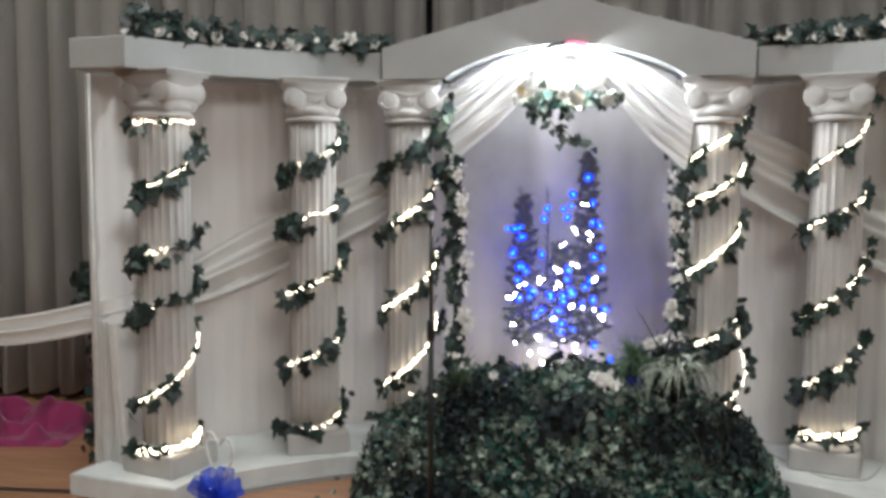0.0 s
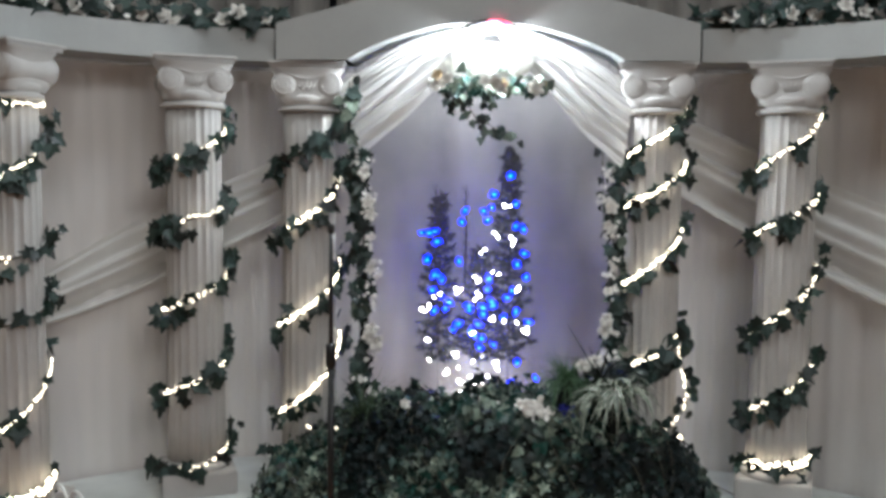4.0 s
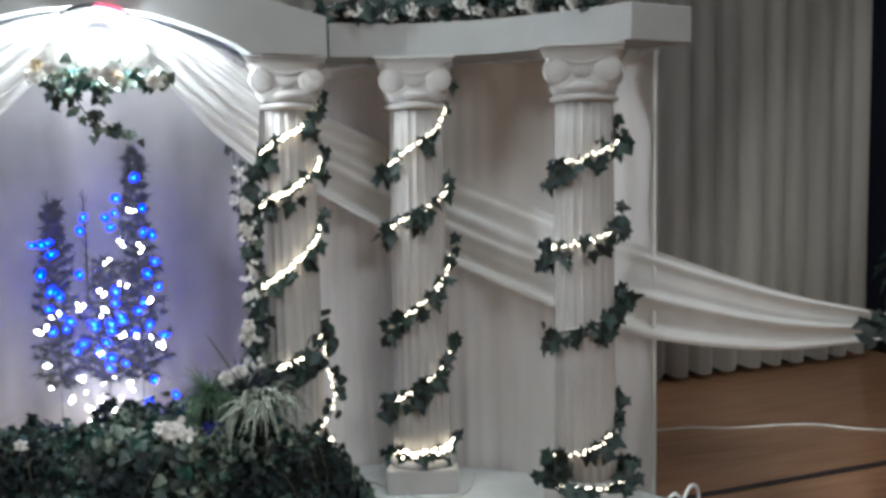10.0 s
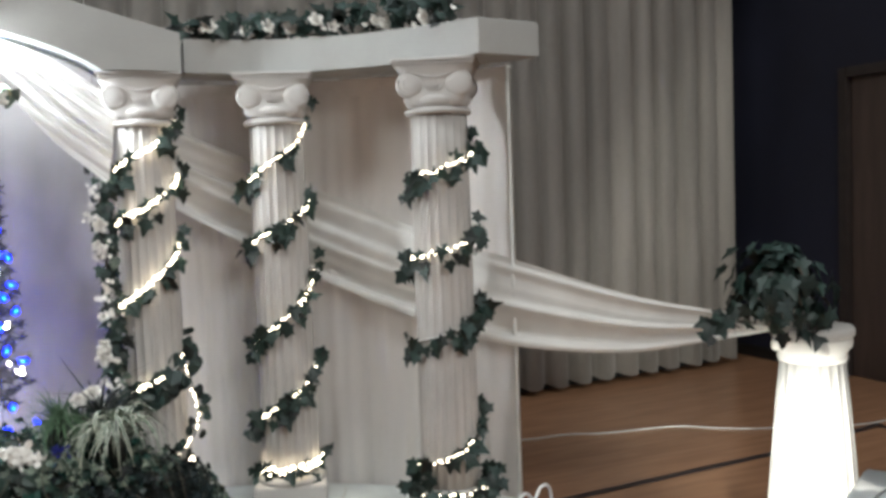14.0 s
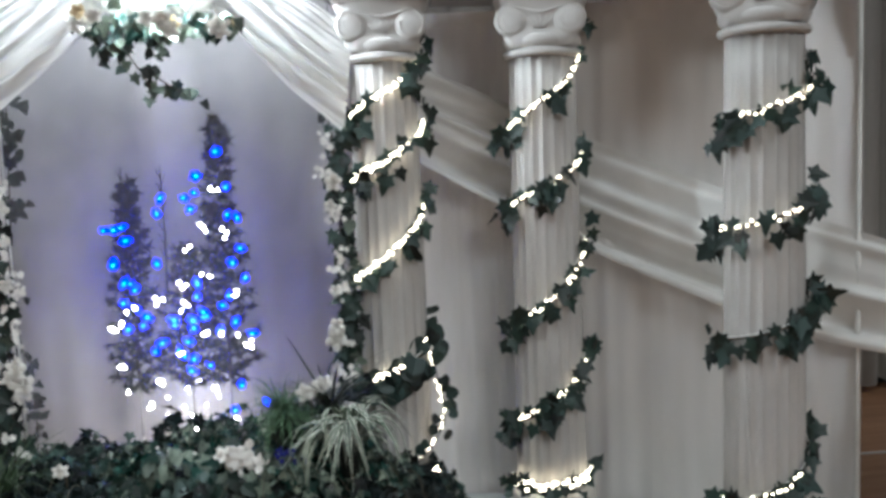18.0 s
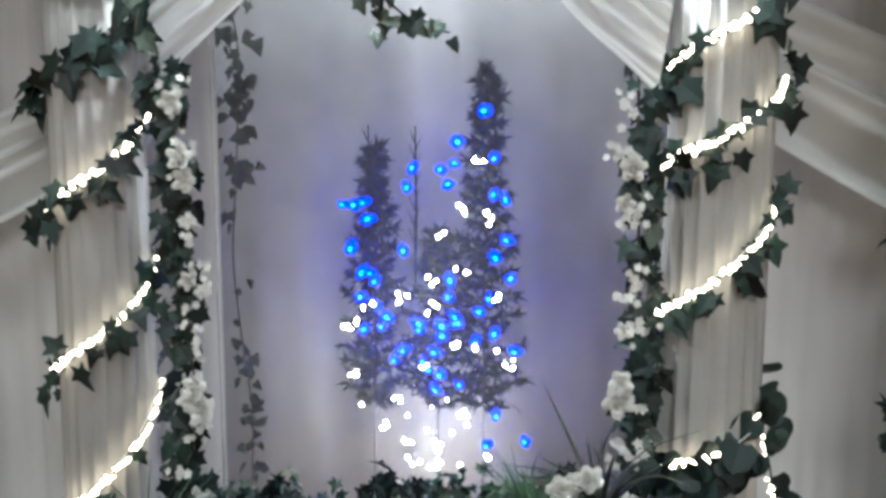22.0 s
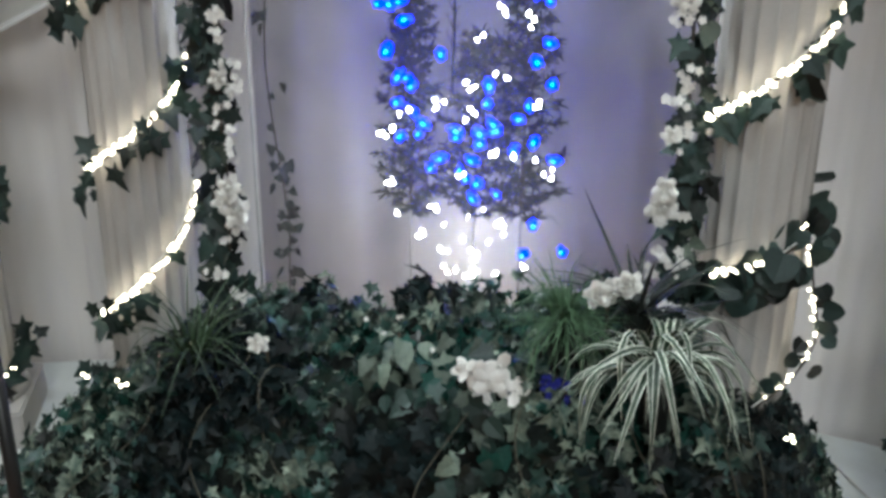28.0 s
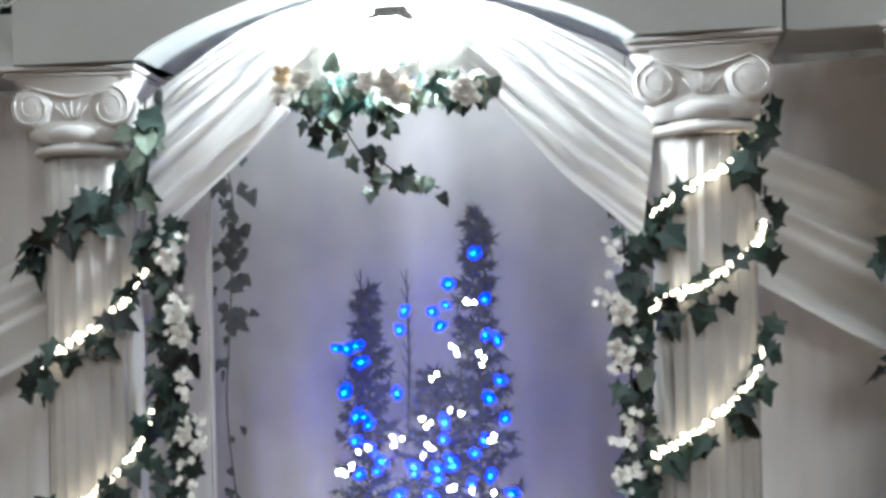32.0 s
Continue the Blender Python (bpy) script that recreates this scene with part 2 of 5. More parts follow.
def glide(pts, n):
    """n + 1 points of a smooth line through pts."""
    pts = [Vector(p) for p in pts]
    out = []
    for k in range(n + 1):
        f = k / n * (len(pts) - 1)
        i = min(int(f), len(pts) - 2)
        f -= i
        p0, p1, p2, p3 = pts[max(i - 1, 0)], pts[i], pts[i + 1], pts[min(i + 2, len(pts) - 1)]
        out.append(0.5 * (2 * p1 + (p2 - p0) * f + (2 * p0 - 5 * p1 + 4 * p2 - p3) * f ** 2 + (3 * p1 - p0 - 3 * p2 + p3) * f ** 3))
    return out


def prism(bm, outline, z0, z1):
    """An upright block on a plan outline (counter-clockwise)."""
    lo = [bm.verts.new((x, y, z0)) for x, y in outline]
    hi = [bm.verts.new((x, y, z1)) for x, y in outline]
    n = len(lo)
    for i in range(n):
        bm.faces.new((lo[i], lo[(i + 1) % n], hi[(i + 1) % n], hi[i]))
    bm.faces.new(list(reversed(lo)))
    bm.faces.new(hi)
    return bm
# ---- materials ----
PLASTER = material("white_plaster", (0.48, 0.462, 0.44), rough=0.75, vary=0.1, scale=5, fine=160, bump=0.2, dist=0.002)
BOARD = material("white_painted_board", (0.345, 0.345, 0.33), rough=0.55, vary=0.08, scale=3, fine=90, bump=0.08)
DECK = material("white_cloth_and_lit_soffit", (0.66, 0.68, 0.66), rough=0.8, vary=0.12, scale=6, fine=200, bump=0.15)
CURTAIN = material("beige_stage_curtain", (0.42, 0.388, 0.352), rough=0.9, vary=0.2, scale=2.5, fine=180, bump=0.25, sheen=0.3, stretch=(1, 1, 0.15))
FLOORWOOD = material("varnished_maple_floor", (0.36, 0.19, 0.105), rough=0.27, vary=0.14, scale=2.2, fine=40, bump=0.05, stretch=(1.0, 9.0, 1.0))
LINE = material("dark_court_line", (0.03, 0.02, 0.02), rough=0.5, vary=0.2)
NAVY = material("navy_wall_paint", (0.009, 0.010, 0.024), rough=0.7, vary=0.2, scale=1.5, fine=60)
WALLPAINT = material("hall_wall_paint", (0.35, 0.34, 0.32), rough=0.8, vary=0.1, scale=1)
DOORWOOD = material("reddish_brown_door_veneer", (0.066, 0.045, 0.037), rough=0.5, vary=0.18, scale=3, fine=40, stretch=(6, 6, 0.6))
STEEL = material("brushed_steel", (0.55, 0.55, 0.55), rough=0.3, metal=1.0, vary=0.1)
FRAMEPAINT = material("dark_door_frame_paint", (0.03, 0.022, 0.02), rough=0.5)
BLACK = material("black_metal", (0.012, 0.012, 0.012), rough=0.4, vary=0.3)
SHEER = sheer("white_sheer_panel", (0.90, 0.865, 0.835), 0.05, 0.12, 0.07, 7.0)
VEIL = sheer("white_centre_veil", (0.82, 0.81, 0.82), 0.80, 0.5, 0.05, 4.0)
# pale glow is painted into the back cloth's colour at these spots
BACKCLOTH = sheer("glow_painted_back_cloth", (0.91, 0.88, 0.89), 0.04, 0.15, 0.04, 6.0, glow_spots=[(-0.56, 0.62, 0.17, 0.55), (0.50, 0.66, 0.24, 0.48), (-0.08, 1.72, 0.14, 0.42), (-0.02, 0.35, 0.30, 0.45), (0.62, 1.25, 0.14, 0.3)])
CHIFFON = sheer("white_chiffon", (0.88, 0.87, 0.84), 0.07, 0.25, 0.05, 9.0, 1.0)
TULLE = sheer("blue_tulle", (0.04, 0.10, 0.72), 0.38, 0.4)
IVY = material("dark_ivy_leaf", (0.020, 0.037, 0.030), rough=0.38, vary=0.45, scale=30, fine=200, bump=0.2, spread=0.9, dark=(0.005, 0.013, 0.011), spec=0.45)
IVYPALE = material("grey_green_ivy_leaf", (0.18, 0.21, 0.165), rough=0.42, vary=0.5, scale=40, fine=200, bump=0.2, spread=0.6, dark=(0.022, 0.048, 0.040), spec=0.3)
BEDLEAF = material("bed_ivy_leaf", (0.027, 0.056, 0.047), rough=0.36, vary=0.45, scale=30, fine=200, bump=0.2, spread=0.9, dark=(0.008, 0.020, 0.016), spec=0.5)
EMERALD = material("emerald_ivy_leaf", (0.012, 0.052, 0.040), rough=0.4, vary=0.5, scale=30, fine=200, bump=0.2, spread=0.7, spec=0.3)
DUSKY = material("dusky_ivy_leaf", (0.028, 0.048, 0.043), rough=0.5, vary=0.5, scale=30, fine=200, bump=0.2, spread=0.6, spec=0.35)
# near-black copy of the ivy leaf, with the bed's deep shade as colour
SHADELEAF = material("shade_toned_ivy_leaf", (0.006, 0.013, 0.014), rough=0.5, vary=0.5, scale=30, spread=0.8, spec=0.25)
STEM = material("brown_vine_stem", (0.06, 0.045, 0.03), rough=0.8)
RUNNER = material("pale_vine_runner", (0.09, 0.08, 0.055), rough=0.8)
# moss toned near black: the shade between bed leaves is in its colour
MOSS = material("moss_with_gap_shade", (0.006, 0.010, 0.007), rough=0.95, vary=0.5, scale=20, bump=0.6, dist=0.01)
PETAL = material("white_silk_petal", (0.80, 0.78, 0.74), rough=0.7, vary=0.08, scale=20, fine=200, spread=0.08)
CREAM = material("cream_silk_petal", (0.72, 0.60, 0.40), rough=0.7, vary=0.2, scale=20)
BLUEPETAL = material("deep_blue_petal", (0.02, 0.025, 0.25), rough=0.7, spread=0.4)
GRASSY = material("green_grass_blade", (0.035, 0.065, 0.028), rough=0.5, vary=0.4, spread=0.4)
SPIKE = material("dark_spiky_blade", (0.03, 0.035, 0.03), rough=0.5, vary=0.4, spread=0.4)
FIR = material("dark_fir_needles", (0.010, 0.016, 0.014), rough=0.7, vary=0.4, spread=0.4)
CHAIR = material("white_chair_plastic", (0.50, 0.52, 0.53), rough=0.2, vary=0.06, scale=6)
CABLE = material("white_cable_jacket", (0.6, 0.58, 0.54), rough=0.5)
PINK = material("magenta_cloth", (0.24, 0.015, 0.085), rough=0.85, vary=0.3, scale=6, sheen=0.3)
RED = material("red_lamp_plastic", (0.60, 0.12, 0.20), rough=0.4)
WIRE = material("white_enamelled_wire", (0.8, 0.8, 0.77), rough=0.35)
POT = material("white_ceramic", (0.7, 0.7, 0.66), rough=0.4)
BULB = glow("warm_white_bulb", (1.0, 0.84, 0.62), 9)
BULBW = glow("white_tree_bulb", (1.0, 0.92, 0.82), 38)
BULBB = glow("blue_tree_bulb", (0.0, 0.013, 1.0), 7.5)
BULBC = glow("blue_bulb_core", (0.015, 0.14, 1.0), 12)
LAMPGLOW = glow("lamp_diffuser", (1.0, 1.0, 1.0), 60)
REDGLOW = glow("red_hood_glow", (1.0, 0.16, 0.26), 0.7)

# ---- plan ----
DECK_Z, NECK_Z, BEAM_Z, TOP_Z = 0.106, 1.795, 2.018, 2.16
COLUMNS = [(-1.865, 4.84, -18), (-1.27, 5.29, 24), (-0.802, 5.50, 7), (0.763, 5.50, -7), (1.32, 5.41, -18), (1.875, 4.886, -31)]
ARC = [(-2.06, 4.42), (-1.90, 4.886), (-1.30, 5.38), (-0.768, 5.53), (0.0, 5.56), (0.768, 5.53), (1.30, 5.38), (1.90, 4.886), (2.06, 4.42)]


def along(n, off, a=0.0, b=1.0):
    """Plan points beside the colonnade's line, off metres outward, from share a to b of its length."""
    line = glide([(x, y, 0) for x, y in ARC], 160)
    out = []
    for k in range(n + 1):
        f = (a + (b - a) * k / n) * 160
        i = min(int(f), 159)
        p = line[i].lerp(line[i + 1], f - i)
        d = (line[min(i + 2, 160)] - line[max(i - 1, 0)]).normalized()
        out.append((p.x - d.y * off, p.y + d.x * off))
    return out


# ---- setting ----
def slab(name, x0, x1, y0, y1, z0, z1, mat, label, category):
    ob = put(name, mesh_of(name, box(bmesh.new(), x0, x1, y0, y1, z0, z1), mat, False))
    return tagged(ob, label, category, kind="structure")


slab("floor", -9, 5.9, -7, 8.2, -0.1, 0.0, FLOORWOOD, "varnished orange-brown wooden hall floor", "floor")
slab("ceiling", -9, 6.1, -7, 8.2, 6.0, 6.15, WALLPAINT, "plain hall ceiling high above", "ceiling")
slab("wall_north", -9, 6.1, 8.2, 8.35, 0, 6.0, NAVY, "dark wall behind the stage curtain", "wall")
slab("wall_south", -9, 6.1, -7.15, -7, 0, 6.0, WALLPAINT, "plain painted hall wall", "wall")
slab("wall_west", -9.15, -9, -7, 8.2, 0, 6.0, WALLPAINT, "plain painted hall wall", "wall")
WX, DY0, DY1, DH = 5.76, 5.42, 6.30, 2.24
bm = bmesh.new()
box(bm, WX, WX + 0.14, -7, DY0, 0, 6)
box(bm, WX, WX + 0.14, DY1, 8.2, 0, 6)
box(bm, WX, WX + 0.14, DY0, DY1, DH, 6)
tagged(part("wall_east", bm, NAVY, None, smooth=False), "dark navy painted hall wall with a door", "wall", kind="structure")
door = thing("door_1", "reddish-brown wooden door, closed, in a dark brown frame", "door", (WX, (DY0 + DY1) / 2, 0), kind="structure")
w = (DY1 - DY0) / 2
part("door_leaf", box(bmesh.new(), 0.035, 0.08, -w + 0.05, w - 0.05, 0.01, DH - 0.05, 0.003), DOORWOOD, door, smooth=False)
bm = bmesh.new()
box(bm, -0.015, 0.13, -w - 0.03, -w + 0.045, 0, DH + 0.03, 0.004)
box(bm, -0.015, 0.13, w - 0.045, w + 0.03, 0, DH + 0.03, 0.004)
box(bm, -0.015, 0.13, -w + 0.045, w - 0.045, DH - 0.045, DH + 0.03, 0.004)
part("door_frame", bm, FRAMEPAINT, door, "dark brown painted steel frame", False)
bm = bmesh.new()
lathe(bm, [(0.028, 0.0), (0.028, 0.008), (0.011, 0.012), (0.011, 0.035), (0.024, 0.045), (0.027, 0.058), (0.02, 0.068), (0.004, 0.07)], 16)
part("door_knob", bm, STEEL, door, "round steel knob", m=pose(0.035, -w + 0.085, 1.12, 0, -90, 0))
bm = bmesh.new()
box(bm, WX - 0.012, WX, -7, DY0 - 0.031, 0, 0.1, 0.003)
box(bm, WX - 0.012, WX, DY1 + 0.031, 8.2, 0, 0.1, 0.003)
tagged(part("baseboard", bm, BLACK, None, smooth=False), "black rubber baseboard along the navy wall", "baseboard", kind="structure")


def court_line(a, b, wide=0.05):
    a, b = Vector((*a, 0)), Vector((*b, 0))
    n = Vector((-(b - a).y, (b - a).x, 0)).normalized() * wide / 2
    bm = bmesh.new()
    lo = [p + Vector((0, 0, 0.001)) for p in (a - n, b - n, b + n, a + n)]
    prism(bm, [(p.x, p.y) for p in lo], 0.0, 0.003)
    tagged(part("court_line", bm, LINE, None, smooth=False), "dark painted line on the wooden hall floor", "floor line", kind="structure")


court_line((-8.0, 4.35), (-1.9, 4.72), 0.04)
court_line((1.0, 4.98), (3.9, 5.10))
court_line((3.9, 5.10), (4.85, 5.22))
court_line((4.80, 5.21), (5.05, 4.2))

# stage curtain in upright folds, hung clear of the floor
def stage_curtain(x0, x1, y0, y1, fold, label):
    n = int((x1 - x0) / fold) * 10

    def at(u, v):
        k = u * (x1 - x0) / fold
        wob = noise.noise((k * 0.37, 0.0, 3.1))
        s = math.sin(2 * math.pi * (k + 0.35 * wob))
        s = math.copysign(abs(s) ** 0.7, s)
        depth = (0.042 + 0.03 * noise.noise((k * 0.6, 5.0, 0.0))) * (1.0 + 0.1 * (1 - v))
        y = y0 + (y1 - y0) * u + depth * s
        return (x0 + (x1 - x0) * u + 0.02 * math.cos(2 * math.pi * k), y, 0.06 + 0.014 * s + 5.4 * v)
    bm = bmesh.new()
    grid(bm, at, n, 6)
    bmesh.ops.solidify(bm, geom=bm.faces[:], thickness=0.006)
    ob = part("stage_curtain", bm, CURTAIN, None)
    tagged(ob, label, "curtain", kind="structure")
    # black strip added to give the shade in the gap below the hem
    bm = prism(bmesh.new(), [(x0, y0 + 0.16), (x1, y1 + 0.16), (x1, y1 + 0.18), (x0, y0 + 0.18)], 0.0, 0.45)
    tagged(part("gap_shade_strip", bm, BLACK, None, smooth=False), "added black strip for the shade under the stage curtain", "board", kind="structure")


stage_curtain(-8.6, -0.9, 5.75, 6.6, 0.19, "beige pleated stage curtain hanging just above the floor")
stage_curtain(-0.9, 5.42, 6.62, 7.10, 0.212, "beige pleated stage curtain hanging in deep folds")

# ---- arched white platform ----
platform = thing("platform", "low curved white platform under the colonnade", "platform")
bm = bmesh.new()
inner, outer = along(60, -0.33, 0.056, 0.955), along(60, 0.27, 0.056, 0.955)
prism(bm, inner + outer[::-1], 0.004, DECK_Z)
bmesh.ops.bevel(bm, geom=[e for e in bm.edges if all(v.co.z > DECK_Z - 1e-4 for v in e.verts) and len(e.link_faces) == 2], offset=0.006, segments=2, affect="EDGES")
part("deck", bm, DECK, platform, smooth=False)
bm = bmesh.new()
prism(bm, along(60, -0.352, 0.056, 0.955) + along(60, -0.331, 0.056, 0.955)[::-1], 0.0, 0.022)
part("kick_rim", bm, BOARD, platform, "thin white rim along the foot", smooth=False)

# ---- columns ----
def spiral_relief(bm, cx, cz, y, r, sgn):
    pts = []
    for k in range(34):
        a = k / 33 * 2.15 * 2 * math.pi
        rr = r * (1 - 0.86 * k / 33)
        pts.append((cx + sgn * rr * math.sin(a), y, cz + rr * math.cos(a)))
    tube(bm, pts, 0.0026, 5, 0.6)


def build_column():
    top = thing("column", "white fluted plaster column with scrolled capital and square plinth", "column", (0, 0, 0), 0, "six white columns")
    part("plinth", box(bmesh.new(), -0.158, 0.158, -0.158, 0.158, 0.0, 0.105, 0.006), PLASTER, top, smooth=False)
    h0, h1 = 0.105, NECK_Z - DECK_Z
    bm = bmesh.new()
    lathe(bm, [(0.15, h0), (0.152, h0 + 0.012), (0.142, h0 + 0.026), (0.132, h0 + 0.032)], 40)
    part("base_ring", bm, PLASTER, top)
    flutes = 20

    def fluted(a, r, z):
        f = abs(math.sin(a * flutes / 2))
        return r - 0.010 * (f ** 0.8)
    bm = bmesh.new()
    prof = [(0.128 - 0.010 * k / 10, h0 + 0.030 + (h1 - h0 - 0.03) * k / 10) for k in range(11)]
    lathe(bm, prof, flutes * 8, fluted)
    part("shaft", bm, PLASTER, top)
    bm = bmesh.new()
    lathe(bm, [(0.118, h1), (0.134, h1 + 0.003), (0.140, h1 + 0.012), (0.136, h1 + 0.022), (0.124, h1 + 0.026), (0.122, h1 + 0.034)], 40)
    part("neck_ring", bm, PLASTER, top)
    c0, c1 = h1 + 0.030, BEAM_Z - DECK_Z - 0.001
    hh = c1 - c0
    flare = [(c0 + 0.002, 0.112, 0.112), (c0 + 0.03, 0.132, 0.126), (c0 + 0.06, 0.130, 0.118), (c1 - 0.085, 0.136, 0.120), (c1 - 0.055, 0.147, 0.127), (c1 - 0.036, 0.160, 0.137), (c1 - 0.029, 0.164, 0.140)]

    def squarish(u, v):
        z, hx, hy = flare[int(round(v * 6))]
        a = 2 * math.pi * u
        c, s = math.cos(a), math.sin(a)
        return (hx * math.copysign(abs(c) ** 0.38, c), hy * math.copysign(abs(s) ** 0.38, s), z)
    bm = bmesh.new()
    grid(bm, squarish, 56, 6, True)
    cap = part("capital", bm, PLASTER, top)
    bm = bmesh.new()
    lathe(bm, [(0.118, c0 - 0.004), (0.132, c0 + 0.012), (0.140, c0 + 0.03), (0.125, c0 + 0.045)], 32)
    part("echinus", bm, PLASTER, cap)
    bm = bmesh.new()
    box(bm, -0.172, 0.172, -0.150, 0.150, c1 - 0.014, c1, 0.004)
    box(bm, -0.163, 0.163, -0.141, 0.141, c1 - 0.030, c1 - 0.014, 0.005)
    part("abacus", bm, PLASTER, cap, smooth=False)
    for sgn in (-1, 1):
        bm = bmesh.new()
        prof = [(0.004, -0.125), (0.046, -0.124), (0.056, -0.116), (0.050, -0.05), (0.046, 0.0), (0.050, 0.05), (0.056, 0.116), (0.046, 0.124), (0.004, 0.125)]
        lathe(bm, prof, 28)
        bmesh.ops.rotate(bm, cent=(0, 0, 0), matrix=Matrix.Rotation(radians(90), 3, "X"), verts=bm.verts[:])
        bmesh.ops.translate(bm, vec=(sgn * 0.100, 0, c0 + 0.090), verts=bm.verts[:])
        for y in (-0.124, 0.124):
            spiral_relief(bm, sgn * 0.100, c0 + 0.090, y, 0.050, sgn)
        part("volute", bm, PLASTER, cap)
    bm = bmesh.new()
    for y in (-0.124, 0.124):
        tube(bm, glide([(-0.115, y, c0 + 0.146), (-0.06, y, c0 + 0.128), (0, y, c0 + 0.116), (0.06, y, c0 + 0.128), (0.115, y, c0 + 0.146)], 16), 0.0045, 5)
    for y in (-0.122, 0.122):
        for k in range(-2, 3):
            tube(bm, [(0.008 * k, y, c0 + 0.062), (0.016 * k, y * 1.02, c0 + 0.085), (0.021 * k, y, c0 + 0.106 - 0.005 * abs(k))], 0.003, 5, 0.5)
    part("swag_moulding", bm, PLASTER, cap)
    return top


first = build_column()
first.matrix_basis = pose(COLUMNS[0][0], COLUMNS[0][1], DECK_Z, 0, 0, COLUMNS[0][2])
for x, y, r in COLUMNS[1:]:
    copy_thing(first, pose(x, y, DECK_Z, 0, 0, r))

# ---- beams and gable ----
def beam(front, end, name_label):
    """A curved lintel: front edge in plan, 0.29 m deep."""
    pts = [Vector((*p, 0)) for p in front]
    line = glide(pts, 26)
    back = []
    for k, p in enumerate(line):
        d = (line[min(k + 1, 26)] - line[max(k - 1, 0)]).normalized()
        n = Vector((-d.y, d.x, 0))
        if n.y < 0 and abs(n.y) > 0.3:
            n = -n
        back.append(p + n * 0.29)
    back[-1] = Vector((*end, 0))
    out = [(p.x, p.y) for p in line] + [(p.x, p.y) for p in back[::-1]]
    if sum(a[0] * b[1] - b[0] * a[1] for a, b in zip(out, out[1:] + out[:1])) < 0:
        out.reverse()
    top = thing("curved_beam", name_label, "beam", (0, 0, 0), 0, "two curved beams")
    bm = bmesh.new()
    prism(bm, out, BEAM_Z, TOP_Z)
    bmesh.ops.bevel(bm, geom=[e for e in bm.edges if abs(e.verts[0].co.z - e.verts[1].co.z) < 1e-5], offset=0.004, segments=1, affect="EDGES")
    part("beam_body", bm, BOARD, top, smooth=False)
    return line


FRONT_R = [(0.935, 5.39), (1.24, 5.345), (1.53, 5.185), (1.78, 4.91), (1.95, 4.64)]
line_r = beam(FRONT_R, (2.25, 4.69), "curved white painted beam lying on three columns")
line_l = beam([(-x, y) for x, y in FRONT_R], (-2.25, 4.69), "curved white painted beam lying on three columns")

gable = thing("arch_gable", "white painted peaked gable with an arched underside", "arch")
bm = bmesh.new()
outl = [(-0.915, BEAM_Z), (-0.60, BEAM_Z)] + [(-0.60 + 1.2 * k / 24, BEAM_Z + 0.165 * math.sin(math.pi * (0.5 + (k - 12) / 24)) ** 0.8) for k in range(1, 24)]
outl += [(0.60, BEAM_Z), (0.915, BEAM_Z), (0.915, 2.175), (0.06, 2.405), (0.0, 2.412), (-0.06, 2.405), (-0.915, 2.175)]


def gable_panel(name, y0, y1):
    bm = bmesh.new()
    lo = [bm.verts.new((x, y0, z)) for x, z in outl]
    hi = [bm.verts.new((x, y1, z)) for x, z in outl]
    for i in range(len(lo)):
        j = (i + 1) % len(lo)
        bm.faces.new((lo[i], lo[j], hi[j], hi[i]))
    for y in (y0, y1):
        bmesh.ops.triangle_fill(bm, edges=[e for e in bm.edges if all(abs(v.co.y - y) < 1e-5 for v in e.verts)])
    bmesh.ops.recalc_face_normals(bm, faces=bm.faces[:])
    part(name, bm, BOARD, gable, smooth=False)


def gable_strip(name, run, mat=BOARD):
    bm = bmesh.new()
    n = len(run) - 1
    grid(bm, lambda u, v: (run[int(round(u * n))][0], 5.352 + 0.246 * v, run[int(round(u * n))][1]), n, 1)
    bmesh.ops.solidify(bm, geom=bm.faces[:], thickness=0.008)
    part(name, bm, mat, gable, smooth=False)


gable_panel("front_board", 5.335, 5.352)
gable_panel("back_board", 5.598, 5.615)
# painted like the other boards; its paler colour holds the lamp's light
gable_strip("soffit", [(x, z + 0.004) for x, z in outl[:27]], DECK)
gable_strip("roof_board", [(x, z - 0.004) for x, z in outl[27:30] + [(0.0, 2.412)]])
gable_strip("roof_board", [(x, z - 0.004) for x, z in [(0.0, 2.412)] + outl[31:]])

# ---- sheer cloth ----
def hanging(name, label, plan, z0, z1, mat, fold=0.16, deep=0.022, category="curtain", widths=3):
    line = glide([(x, y, 0) for x, y in plan], 90)
    long = sum((b - a).length for a, b in zip(line, line[1:]))

    def at(u, v):
        f = u * 90
        i = min(int(f), 89)
        p = line[i].lerp(line[i + 1], f - i)
        d = (line[min(i + 1, 90)] - line[max(i - 1, 0)]).normalized()
        k = u * long / fold
        s = math.sin(2 * math.pi * (k + 0.6 * noise.noise((k * 0.3, z0, 1.7)))) * (0.5 + 0.8 * abs(noise.noise((k * 0.23, 2.0, 0))))
        s += 0.35 * math.sin(2 * math.pi * 2.7 * k + 1.0)
        off = deep * s * (0.75 + 0.35 * (1 - v))
        return (p.x - d.y * off, p.y + d.x * off, z0 + (z1 - z0) * v)
    top = thing(name, label, category)
    for k in range(widths):
        u0, u1 = k / widths, (k + 1) / widths
        bm = bmesh.new()
        grid(bm, lambda u, v: at(u0 + (u1 - u0) * u, v), int(long / fold * 14 / widths), 8)
        part("cloth_width", bm, mat, top)
    line_z = z1 - 0.004
    part("rod", tube(bmesh.new(), [Vector((p.x, p.y, line_z)) for p in line[::5]], 0.006, 6), WIRE, top, "thin white rod in the hem")
    return top


